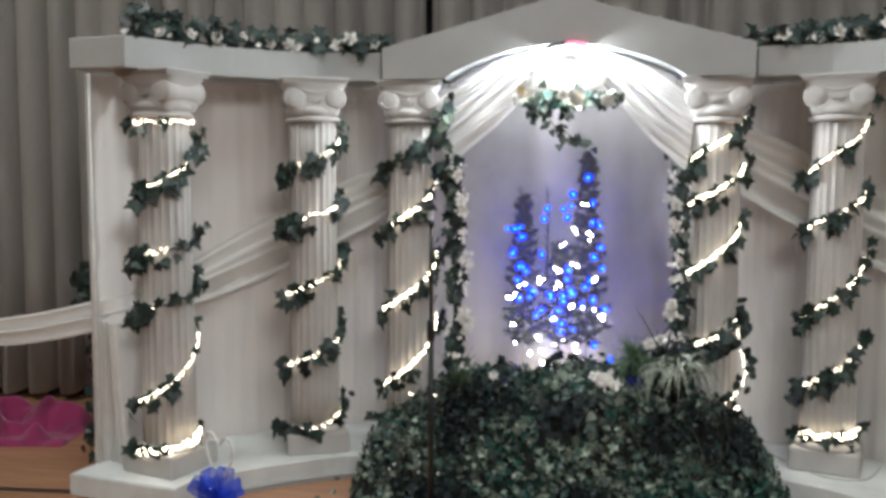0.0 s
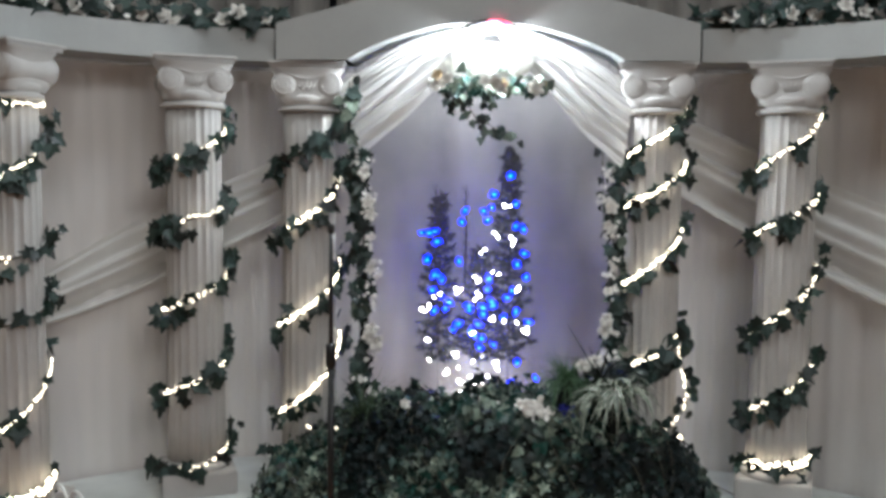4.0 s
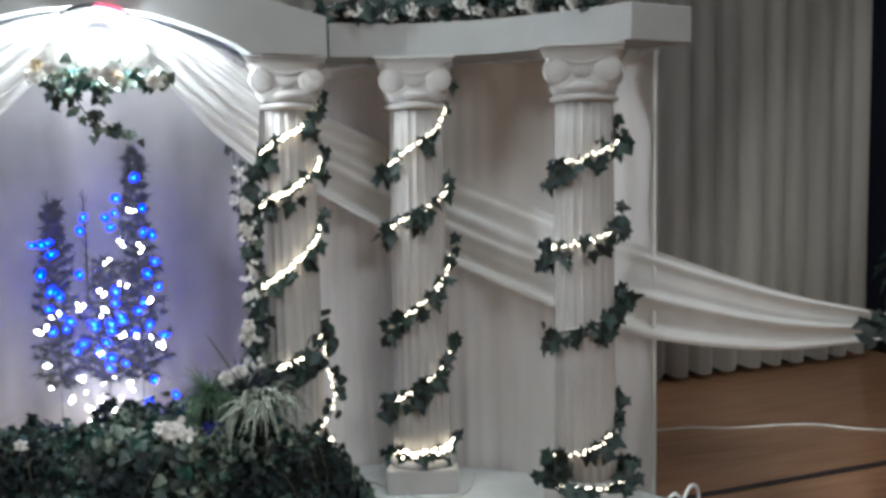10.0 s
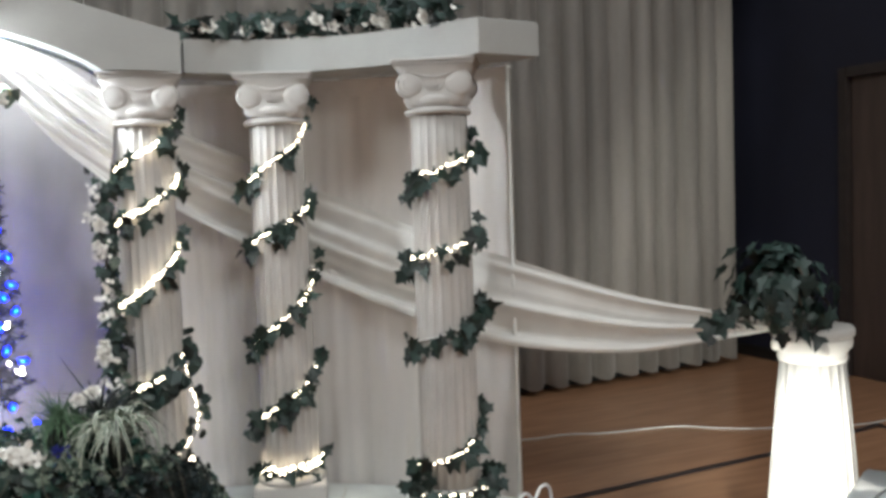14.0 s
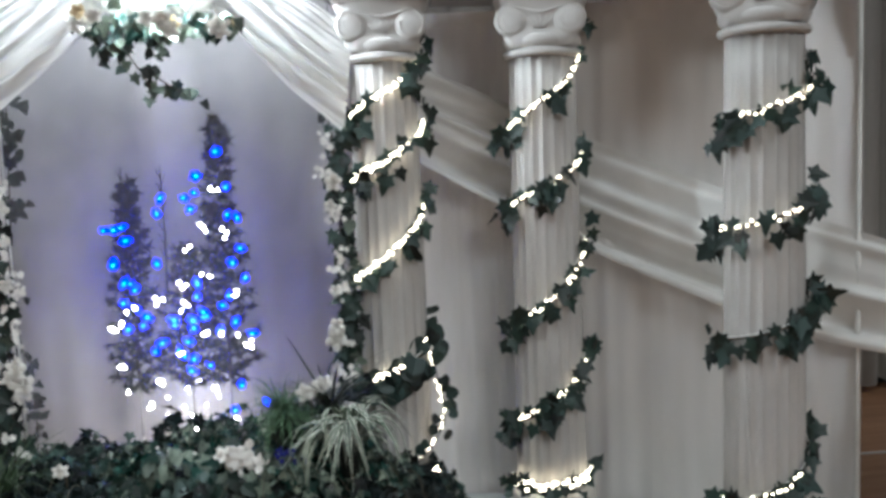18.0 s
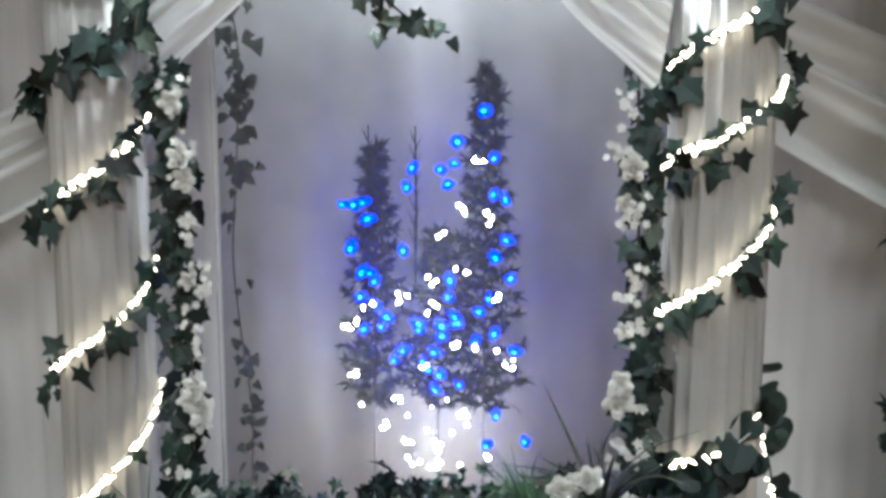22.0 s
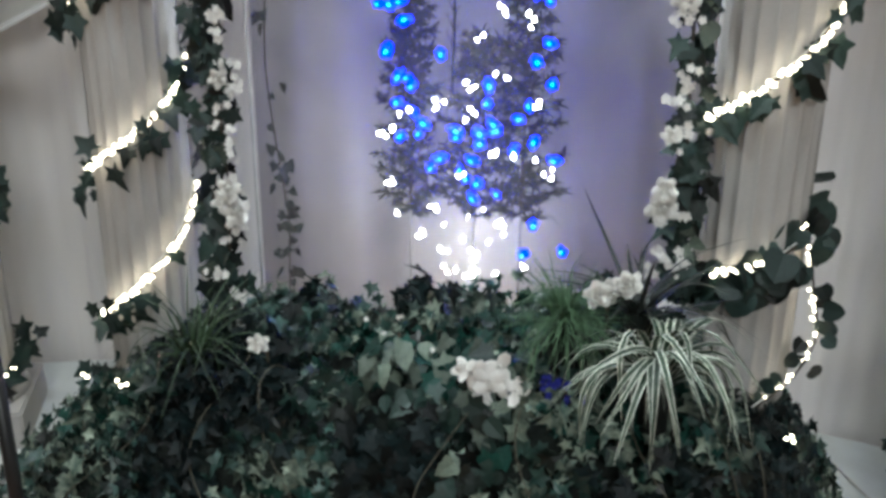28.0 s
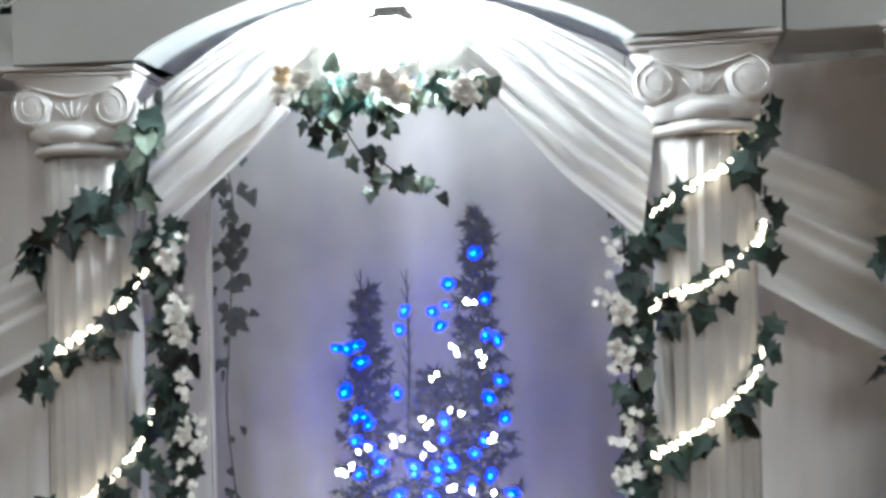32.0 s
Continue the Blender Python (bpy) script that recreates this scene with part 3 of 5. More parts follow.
panels = [hanging("sheer_panel", "white sheer cloth panel hanging in soft folds behind the columns", along(20, 0.30, 0.088, 0.405), 0.006, BEAM_Z - 0.006, SHEER, 0.2, 0.012),
          hanging("sheer_panel", "white sheer cloth panel hanging in soft folds behind the columns", along(20, 0.30, 0.595, 0.90), 0.006, BEAM_Z - 0.006, SHEER, 0.2, 0.012)]
for panel, a, b, end in zip(panels, (0.088, 0.595), (0.405, 0.90), (0, -1)):
    run = along(90, 0.272, a, b)

    def ruffle(u, v):
        x, y = run[min(90, int(round(u * 90)))]
        drop = 0.045 + 0.05 * abs(noise.noise((u * 14, 3.0, a))) + 0.02 * noise.noise((u * 40, 1.0, a))
        return (x, y + 0.008 * math.sin(u * 160) * (1 - v), BEAM_Z - 0.006 - drop * (1 - v))
    bm = bmesh.new()
    grid(bm, ruffle, 90, 3)
    part("header_ruffle", bm, SHEER, panel, "uneven gathered header of the cloth")
    px, py = along(90, 0.27, a, b)[end]
    part("edge_post", tube(bmesh.new(), [(px, py, 0.004), (px, py, 1.0), (px, py, BEAM_Z - 0.004)], 0.009, 8), WIRE, panel, "slim white upright at the cloth's edge")
veil = hanging("centre_veil", "translucent white veil across the arch in front of lit trees", [(-0.86, 5.80), (-0.45, 6.02), (0.0, 6.04), (0.45, 6.02), (0.86, 5.80)], 0.006, 2.25, VEIL, 0.24, 0.02)
hanging("back_cloth", "mottled white cloth with pale glow painted in, hanging behind the lit fir trees", [(-0.95, 6.40), (0.0, 6.47), (0.95, 6.40)], 0.006, 2.3, BACKCLOTH, 0.5, 0.03)

part("veil_post", tube(bmesh.new(), [(-0.565, 5.70, 0.004), (-0.57, 5.70, 1.1), (-0.575, 5.70, 2.2)], 0.004, 8), WIRE, veil, "slim white upright at the veil's edge")


def draped(name, label, top, low, mat, folds=5, deep=0.03, nu=60, nv=40, category="drape"):
    """Cloth slung between an upper and a lower line, gathered into lengthwise folds."""
    a, b = glide(top, nu), glide(low, nu)

    def at(u, v):
        i = min(int(round(u * nu)), nu)
        p = a[i].lerp(b[i], v)
        s = math.sin(2 * math.pi * folds * (v + 0.14 * noise.noise((u * 1.6, v * 2.5, 4)))) * (0.7 + 1.1 * noise.noise((u * 1.2, v * 4, 9)))
        s += 0.2 * math.sin(2 * math.pi * (folds * 2.3) * (v + 0.1 * noise.noise((u * 2.5, v * 3, 2))) + 4 * u)
        return (p.x, p.y - deep * s, p.z + 0.3 * deep * s)
    drape = thing(name, label, category)
    for k in range(3):
        bm = bmesh.new()
        grid(bm, lambda u, v: at(u, (k + v) / 3), nu, nv // 3)
        part("cloth_length", bm, mat, drape)
    return drape


DRAPE_R = ([(0.72, 5.66, 1.88), (0.98, 5.68, 1.78), (1.48, 5.58, 1.54), (1.93, 5.18, 1.30), (2.22, 4.88, 1.17), (2.62, 4.62, 1.01), (2.9, 4.36, 0.935), (3.04, 4.19, 0.90)],
           [(0.72, 5.66, 1.55), (0.96, 5.68, 1.40), (1.47, 5.58, 1.11), (1.93, 5.18, 0.88), (2.20, 4.88, 0.79), (2.60, 4.62, 0.76), (2.9, 4.36, 0.825), (3.04, 4.19, 0.870)])
DRAPE_L = ([(-0.72, 5.66, 1.72), (-1.0, 5.66, 1.58), (-1.6, 5.50, 1.30), (-1.95, 5.22, 1.06), (-2.13, 5.08, 0.95), (-2.52, 4.55, 0.865), (-3.04, 4.19, 0.90)],
           [(-0.72, 5.66, 1.42), (-0.98, 5.66, 1.28), (-1.58, 5.50, 0.97), (-1.95, 5.22, 0.82), (-2.13, 5.08, 0.772), (-2.52, 4.55, 0.735), (-3.04, 4.19, 0.845)])
for upper, lower in (DRAPE_R, DRAPE_L):
    draped("side_drape", "white chiffon drape slung behind the columns to a pedestal", upper, lower, CHIFFON, 2.3, 0.034, 90, 60)
SWAG_L = ([(0.0, 5.435, 2.17), (-0.16, 5.44, 2.163), (-0.30, 5.445, 2.125), (-0.41, 5.45, 2.075), (-0.51, 5.45, 2.01), (-0.60, 5.455, 1.95), (-0.66, 5.46, 1.905)],
          [(-0.07, 5.41, 2.05), (-0.13, 5.40, 1.98), (-0.205, 5.40, 1.90), (-0.31, 5.40, 1.797), (-0.41, 5.405, 1.712), (-0.50, 5.41, 1.638), (-0.60, 5.41, 1.55)])
SWAG_R = ([(0.04, 5.435, 2.17), (0.20, 5.44, 2.155), (0.34, 5.445, 2.105), (0.43, 5.45, 2.062), (0.52, 5.45, 2.005), (0.60, 5.455, 1.945), (0.66, 5.46, 1.90)],
          [(0.12, 5.41, 2.05), (0.20, 5.40, 1.965), (0.265, 5.40, 1.90), (0.35, 5.40, 1.80), (0.44, 5.405, 1.70), (0.525, 5.41, 1.627), (0.61, 5.41, 1.55)])
for upper, lower in (SWAG_L, SWAG_R):
    draped("arch_swag", "white chiffon swag gathered at the arch's crown", upper, lower, CHIFFON, 5.2, 0.018, 44, 90)
# gathered knot of cloth where the swags meet
knot = thing("cloth_knot", "gathered puffs of white chiffon under the arch's crown", "drape")


def puff(u, v, cx, rx, rz, turns):
    a, b = 2 * math.pi * u, math.pi * v
    r = 1 + 0.22 * math.sin(turns * a + 2 * math.sin(3 * b)) * math.sin(b)
    return (cx + rx * r * math.sin(b) * math.cos(a), 5.405 + 0.04 * r * math.sin(b) * math.sin(a), 2.02 - rz * math.cos(b) * r)


for cx, rx, rz, turns in ((-0.075, 0.085, 0.066, 7), (0.02, 0.075, 0.08, 9), (0.115, 0.085, 0.066, 8)):
    bm = bmesh.new()
    grid(bm, lambda u, v: puff(u, v, cx, rx, rz, turns), 56, 16, True)
    part("puff", bm, CHIFFON, knot)

# ---- leaves, flowers and bulbs that are used over and over ----
RNG = random.Random(7)
CREAMEDGE = material("cream_blade_edge", (0.74, 0.77, 0.66), rough=0.5, vary=0.35, scale=50, spread=0.3)


def leaf_mesh(name, mat, lobes, bend, size=1.0):
    """A lobed ivy leaf about 1 unit long, stalk at the origin, tip along +y, folded on its midrib."""
    bm = bmesh.new()
    spine = [bm.verts.new((0, y * size, -bend * y * y * 0.5)) for y in (0.0, 0.22, 0.5, 0.78, 1.0)]
    edge = []
    for sgn in (-1, 1):
        edge.append([bm.verts.new((sgn * x * size, y * size, 0.16 * x - bend * y * y * 0.5)) for x, y in lobes])
    for sgn, e in zip((-1, 1), edge):
        ring = [spine[0]] + e + [spine[4]]
        for k, tri in enumerate(((0, 1, 1), (1, 2, 1), (2, 3, 2), (3, 4, 2), (4, 5, 3), (5, 6, 3))):
            a, b, s = ring[tri[0]], ring[tri[1]], spine[tri[2]]
            if len({a, b, s}) == 3:
                bm.faces.new((a, b, s) if sgn > 0 else (b, a, s))
        for a, b, r in ((spine[1], spine[2], ring[2]), (spine[2], spine[3], ring[4])):
            bm.faces.new((a, r, b) if sgn > 0 else (b, r, a))
    return mesh_of(name, bm, mat, False)


LOBE_A = [(0.32, -0.17), (0.31, 0.08), (0.53, 0.36), (0.27, 0.47), (0.16, 0.74)]
LOBE_B = [(0.34, -0.06), (0.46, 0.12), (0.33, 0.36), (0.33, 0.52), (0.17, 0.76)]
LOBE_C = [(0.20, 0.02), (0.36, 0.20), (0.38, 0.42), (0.30, 0.62), (0.14, 0.84)]
LOBE_D = [(0.30, -0.24), (0.25, 0.06), (0.50, 0.30), (0.22, 0.42), (0.12, 0.74)]
LEAVES = [leaf_mesh("ivy_leaf", m, l, b) for m in (IVY, IVY, IVYPALE) for l, b in ((LOBE_A, 0.3), (LOBE_B, 0.6), (LOBE_C, 0.15))]
DARKLEAVES = LEAVES[:6]
STARLEAVES = [leaf_mesh("ivy_leaf", m, l, b) for m in (IVY, IVY, DUSKY) for l, b in ((LOBE_A, 0.25), (LOBE_D, 0.5), (LOBE_A, 0.8))]
BLACKLEAVES = [leaf_mesh("ivy_leaf", SHADELEAF, l, b) for l, b in ((LOBE_A, 0.3), (LOBE_D, 0.6))]
ROUNDLEAVES = [leaf_mesh("ivy_leaf", m, [(0.36, -0.06), (0.52, 0.16), (0.54, 0.42), (0.42, 0.70), (0.20, 0.90)], b) for m in (IVY, DUSKY) for b in (0.2, 0.6)]
GREENLEAVES = LEAVES[6:] + [leaf_mesh("ivy_leaf", EMERALD, l, b) for l, b in ((LOBE_A, 0.4), (LOBE_B, 0.2))]


def frame_at(p, out, tip, size):
    """A pose whose z looks out and whose y runs towards tip."""
    z = Vector(out).normalized()
    y = Vector(tip) - Vector(tip).dot(z) * z
    y = y.normalized() if y.length > 1e-4 else z.orthogonal().normalized()
    x = y.cross(z)
    m = Matrix((x, y, z)).transposed().to_4x4()
    return Matrix.Translation(p) @ m @ Matrix.Diagonal((size, size, size, 1))


def jitter(a):
    return Vector((RNG.uniform(-a, a), RNG.uniform(-a, a), RNG.uniform(-a, a)))


def add_leaf(parent, p, out, tip, size, pool=DARKLEAVES):
    me = RNG.choice(pool)
    return put("leaf", me, parent, frame_at(p, Vector(out) + jitter(0.55), Vector(tip) + jitter(0.6), size))


def small_ball(name, mat, r, sub=1):
    bm = bmesh.new()
    bmesh.ops.create_icosphere(bm, subdivisions=sub, radius=r)
    return mesh_of(name, bm, mat)


WARM_BULB = small_ball("bulb", BULB, 0.0043)
BRIGHT_BULB = small_ball("bulb", BULB, 0.0060)


def star_bulb(mat, core, r, rough, seed):
    """A bulb with its starburst glare shaped as an uneven outline and, with core, a brighter spot at its front."""
    rng = random.Random(seed)
    bm = bmesh.new()
    bmesh.ops.create_icosphere(bm, subdivisions=2, radius=r)
    for v in bm.verts:
        v.co *= 1 + rough * rng.uniform(-0.7, 1.0)
    n = len(bm.faces)
    if core:
        bmesh.ops.create_icosphere(bm, subdivisions=1, radius=r * 0.43, matrix=Matrix.Translation((0.1 * r, -r * 1.05, 0.1 * r)))
    me = mesh_of("bulb", bm, mat)
    if core:
        me.materials.append(core)
        for k, f in enumerate(me.polygons):
            f.material_index = 1 if k >= n else 0
    return me


# the blue radius takes in the bloom around each bulb
WHITE_BULBS = [star_bulb(BULBW, None, 0.0058, 0.75, k) for k in range(4)]
BLUE_BULBS = [star_bulb(BULBB, BULBC, 0.0205, 0.35, 10 + k) for k in range(4)]


def rose_mesh(mat, rings):
    """A full bloom: cupped petals in rings, about 1 unit across."""
    bm = bmesh.new()
    for n, r, lift, tilt in rings:
        for k in range(n):
            a = 2 * math.pi * (k + 0.5 * (n % 2)) / n
            c, s = math.cos(a), math.sin(a)
            pts = []
            for u in (-1, 0, 1):
                for v in (0, 0.55, 1.0):
                    wide = 0.42 * r * math.sin(math.pi * (0.25 + 0.6 * v)) * u
                    rad = r * v * math.cos(tilt * v) + 0.02
                    h = lift + r * v * math.sin(tilt * v) - 0.06 * abs(u)
                    pts.append((c * rad - s * wide, s * rad + c * wide, h))
            vs = [bm.verts.new(p) for p in pts]
            for i in range(2):
                for j in range(2):
                    bm.faces.new((vs[i * 3 + j], vs[i * 3 + j + 1], vs[i * 3 + j + 4], vs[i * 3 + j + 3]))
    return mesh_of("blossom", bm, mat)


ROSE = rose_mesh(PETAL, [(5, 0.50, 0.0, 0.3), (5, 0.40, 0.05, 0.8), (4, 0.26, 0.1, 1.2), (3, 0.16, 0.16, 1.35)])
ROSE_CREAM = rose_mesh(CREAM, [(5, 0.50, 0.0, 0.4), (5, 0.36, 0.06, 0.9), (3, 0.2, 0.14, 1.3)])
STAR = rose_mesh(PETAL, [(5, 0.50, 0.0, 0.15), (3, 0.12, 0.05, 1.2)])
ORCHID = rose_mesh(PETAL, [(3, 0.50, 0.0, 0.1), (2, 0.52, 0.03, 0.25), (3, 0.16, 0.05, 1.2)])
SPECK = rose_mesh(BLUEPETAL, [(4, 0.5, 0.0, 0.6), (3, 0.3, 0.1, 1.2)])


def blossom(parent, me, p, out, size, name="flower"):
    return put(name, me, parent, frame_at(p, Vector(out) + jitter(0.3), jitter(1.0), size))


# ---- ivy and light strings wound up the columns: strand heights (low side, high side), low to high ----
WINDINGS = [
    [(0.215, 0.285), (0.44, 0.77), (0.89, 1.00), (1.15, 1.24), (1.44, 1.66), (1.770, 1.780)],
    [(0.21, 0.32), (0.55, 0.74), (0.92, 1.10), (1.29, 1.40), (1.55, 1.72)],
    [(0.21, 0.31), (0.405, 0.785), (0.82, 1.118), (1.24, 1.52), (1.56, 1.79)],
    [(0.66, 0.82), (1.02, 1.34), (1.38, 1.59), (1.60, 1.83)],
    [(0.27, 0.30), (0.49, 0.76), (0.83, 1.15), (1.27, 1.48), (1.54, 1.83)],
    [(0.23, 0.24), (0.32, 0.50), (0.85, 0.96), (1.20, 1.30), (1.53, 1.64)],
]
# leafiness of each strand, then the lit share of it (from, to)
LEAFY = [[0.45, 0.4, 0.9, 1.0, 1.0, 0.15], [0.7, 0.9, 0.8, 1.0, 1.0], [0.8, 0.5, 0.7, 0.8, 1.0], [1.15, 0.5, 0.7, 0.8], [0.4, 1.1, 0.9, 0.8, 0.7], [1.3, 0.9, 1.1, 1.0, 0.9]]
PITCH = [0.015, 0.018, 0.0125, 0.0115, 0.017, 0.018]
LIT = [[(0.1, 1.0), (0.05, 1.0), (0.0, 0.35), (0.1, 0.5), (0.15, 0.75), (0.0, 1.0)],
       [(0.0, 1.0), (0.1, 1.0), (0.0, 1.0), (0.25, 0.9), (0.3, 1.0)],
       [(0.1, 0.5), (0.0, 1.0), (0.0, 1.0), (0.2, 1.0), (0.9, 1.0)],
       [(0.1, 0.7), (0.0, 1.0), (0.0, 1.0), (0.0, 1.0)],
       [(0.0, 1.0), (0.2, 0.9), (0.1, 1.0), (0.15, 1.0), (0.1, 1.15)],
       [(0.1, 0.9), (0.15, 0.8), (0.1, 0.2), (0.1, 0.95), (0.25, 1.0)]]


def wind(ci):
    cx, cy, _ = COLUMNS[ci]
    face = math.atan2(1.6 - cy, 0.15 - cx)          # towards the aisle
    aisle = Vector((math.cos(face), math.sin(face), 0))
    strands = WINDINGS[ci]
    label = "ivy vine wound round a white column"
    vine = thing("ivy_garland", label, "garland", (cx, cy, DECK_Z + 0.0), 0, "ivy garlands on the columns")
    lights = thing("light_string", "string of lit warm-white bulbs wound round a column", "string lights", (cx, cy, DECK_Z), 0, "light strings on the columns")

    def r_at(z):
        return 0.129 - 0.010 * (z - 0.2) / 1.6

    def spot(i, f, extra):
        """Strand i: f 0..1 crosses the front from low to high, 1..2 goes round the back to the next one."""
        zl, zr = strands[i]
        if f <= 1:
            z = zl + (zr - zl) * (f ** 1.5 if f > 0 else f)
        else:
            nz = strands[i + 1][0] if i + 1 < len(strands) else zr + 0.06
            z = zr + (nz - zr) * (f - 1)
        a = face - math.pi / 2 + math.pi * f
        r = r_at(z) + extra
        if z < 0.26:
            r = max(r, 0.155 + extra)
        return Vector((r * math.cos(a), r * math.sin(a), z - DECK_Z)), Vector((math.cos(a), math.sin(a), 0)), a
    stem = [spot(i, f / 14, 0.006)[0] for i in range(len(strands)) for f in range(28 if i + 1 < len(strands) else 15)]
    part("vine_stem", tube(bmesh.new(), stem, 0.0035, 5), STEM, vine, "thin brown stem")
    part("wire", tube(bmesh.new(), [p + Vector((0, 0, 0.008)) for p in stem], 0.0018, 4), WIRE, lights, "thin white wire")
    for i in range(len(strands)):
        a, b = LIT[ci][i]
        zl, zr = strands[i]
        band = i == 0 and ci in (0, 4)                 # doubled rows of bulbs on these two plinths
        n = int((b - a) * (0.40 + abs(zr - zl)) / PITCH[ci] * (2.2 if band else 1))
        for k in range(n):
            f = a + (b - a) * (k + RNG.uniform(-0.45, 0.45)) / max(1, n)
            p, o, _ = spot(i, f, 0.016)
            put("bulb", BRIGHT_BULB if ci in (2, 3) or band else WARM_BULB, lights, Matrix.Translation(p + Vector((0, 0, RNG.uniform(-0.009, 0.012) * (1.8 if band else 1)))))
        dens = LEAFY[ci][i]
        clumps = [RNG.uniform(-0.05, 1.08) for _ in range(5)] + [RNG.uniform(-0.08, 0.08), RNG.uniform(0.92, 1.1)]
        if ci == 3 and i == 0:
            clumps = [k / 6 for k in range(7)]
        for k in range(int(50 * dens)):
            f = RNG.choice(clumps) + RNG.gauss(0, 0.07) if RNG.random() < 0.75 else RNG.uniform(-0.05, 1.1)
            end = max(0.0, 0.15 - min(abs(f), abs(1 - f))) / 0.15
            p, o, ang = spot(i, f, RNG.uniform(0.002, 0.026 + 0.04 * end))
            p += Vector((0, 0, RNG.uniform(-0.06, 0.035) + (0.07 * RNG.random() if f > 0.85 else 0.0)))
            if p.z < 0.112:
                p.z = RNG.uniform(0.115, 0.15)
            side = Vector((-math.sin(ang), math.cos(ang), 0)) * RNG.uniform(-1, 1)
            rounded = ci == 3 and i == 0
            add_leaf(vine, p, o * 0.5 + aisle * 0.7 + Vector((0, 0, 0.25)), Vector((0, 0, -0.9)) + side, RNG.uniform(0.042, 0.079), ROUNDLEAVES if rounded else STARLEAVES)
        for k in range(int(4 * dens)):
            p, o, ang = spot(i, RNG.uniform(1.2, 1.8), 0.012) if i + 1 < len(strands) else spot(i, RNG.uniform(0, 1), 0.02)
            add_leaf(vine, p, o, (0, 0, -1), RNG.uniform(0.05, 0.07))


for ci in range(6):
    wind(ci)
loose = thing("light_string", "short loose string of lit warm-white bulbs hanging down a column", "string lights", (COLUMNS[3][0], COLUMNS[3][1], 0), 0, "light strings on the columns")
line = glide([(0.10, -0.09, 0.82), (0.128, -0.08, 0.71), (0.142, -0.075, 0.64), (0.158, -0.07, 0.577), (0.156, -0.08, 0.525), (0.125, -0.11, 0.47), (0.085, -0.13, 0.424), (0.03, -0.15, 0.38)], 44)
part("wire", tube(bmesh.new(), line, 0.0018, 4), WIRE, loose, "thin white wire")
for k, p in enumerate(line):
    if k % 11 < 8:
        put("bulb", WARM_BULB, loose, Matrix.Translation(p + jitter(0.006)))
dangle = thing("ivy_garland", "round-leaved ivy vine dangling loose beside a white column", "garland", (COLUMNS[3][0], COLUMNS[3][1], 0), 0, "ivy garlands on the columns")
part("vine_stem", tube(bmesh.new(), [p + Vector((0.008, 0.004, 0)) for p in line], 0.0025, 5), STEM, dangle, "thin brown stem")
for k in range(15):
    s = RNG.choice((-1, 1))
    add_leaf(dangle, line[3 * k] + Vector((0.022 * s, -0.012, RNG.uniform(-0.01, 0.01))), (0.1 * s, -1, 0.2), (0.7 * s, 0, -0.5), RNG.uniform(0.034, 0.052), ROUNDLEAVES)

# ---- garlands lying on the two curved beams ----
def beam_garland(line, a, b, label):
    top = thing("beam_garland", label, "garland", (0, 0, 0), 0, "garlands on the beams")
    n = len(line) - 1
    stem = []
    for k in range(41):
        f = (a + (b - a) * k / 40) * n
        i = min(int(f), n - 1)
        p = line[i].lerp(line[i + 1], f - i)
        d = (line[i + 1] - line[i]).normalized()
        nn = Vector((-d.y, d.x, 0))
        nn = -nn if nn.y < 0 else nn
        stem.append(Vector((p.x, p.y, 0)) + nn * (0.055 + 0.03 * math.sin(k * 0.9)) + Vector((0, 0, TOP_Z + 0.010 + 0.008 * math.sin(k * 0.7))))
    part("vine_stem", tube(bmesh.new(), stem, 0.005, 5), STEM, top, "thin brown stem")
    for k in range(210):
        s = RNG.random() ** 0.85
        p = stem[int(s * 40)] + Vector((RNG.uniform(-0.03, 0.03), RNG.uniform(-0.06, 0.04), 0))
        fat = 0.5 + 0.7 * s
        p.z = TOP_Z + RNG.uniform(0.012, 0.10 * fat + 0.03)
        add_leaf(top, p, (RNG.uniform(-0.5, 0.5), -1, 0.6), (RNG.uniform(-1, 1), -0.4, RNG.uniform(-0.7, 0.5)), RNG.uniform(0.048, 0.084), STARLEAVES)
    for k in range(11):
        s = (k + RNG.uniform(0.1, 0.9)) / 11
        p = stem[int(s * 40)] + Vector((0, -0.06, RNG.uniform(0.015, 0.065)))
        blossom(top, ROSE, p, (0, -1, 0.4), RNG.uniform(0.055, 0.085))
    for k in range(12):
        p = stem[RNG.randrange(41)] + Vector((0, -0.05, RNG.uniform(0.0, 0.05)))
        blossom(top, STAR, p, (0, -1, 0.4), 0.03)


beam_garland(line_r, -0.01, 0.86, "ivy garland with white roses lying along a white beam")
beam_garland(line_l, -0.01, 0.95, "ivy garland with white roses lying along a white beam")

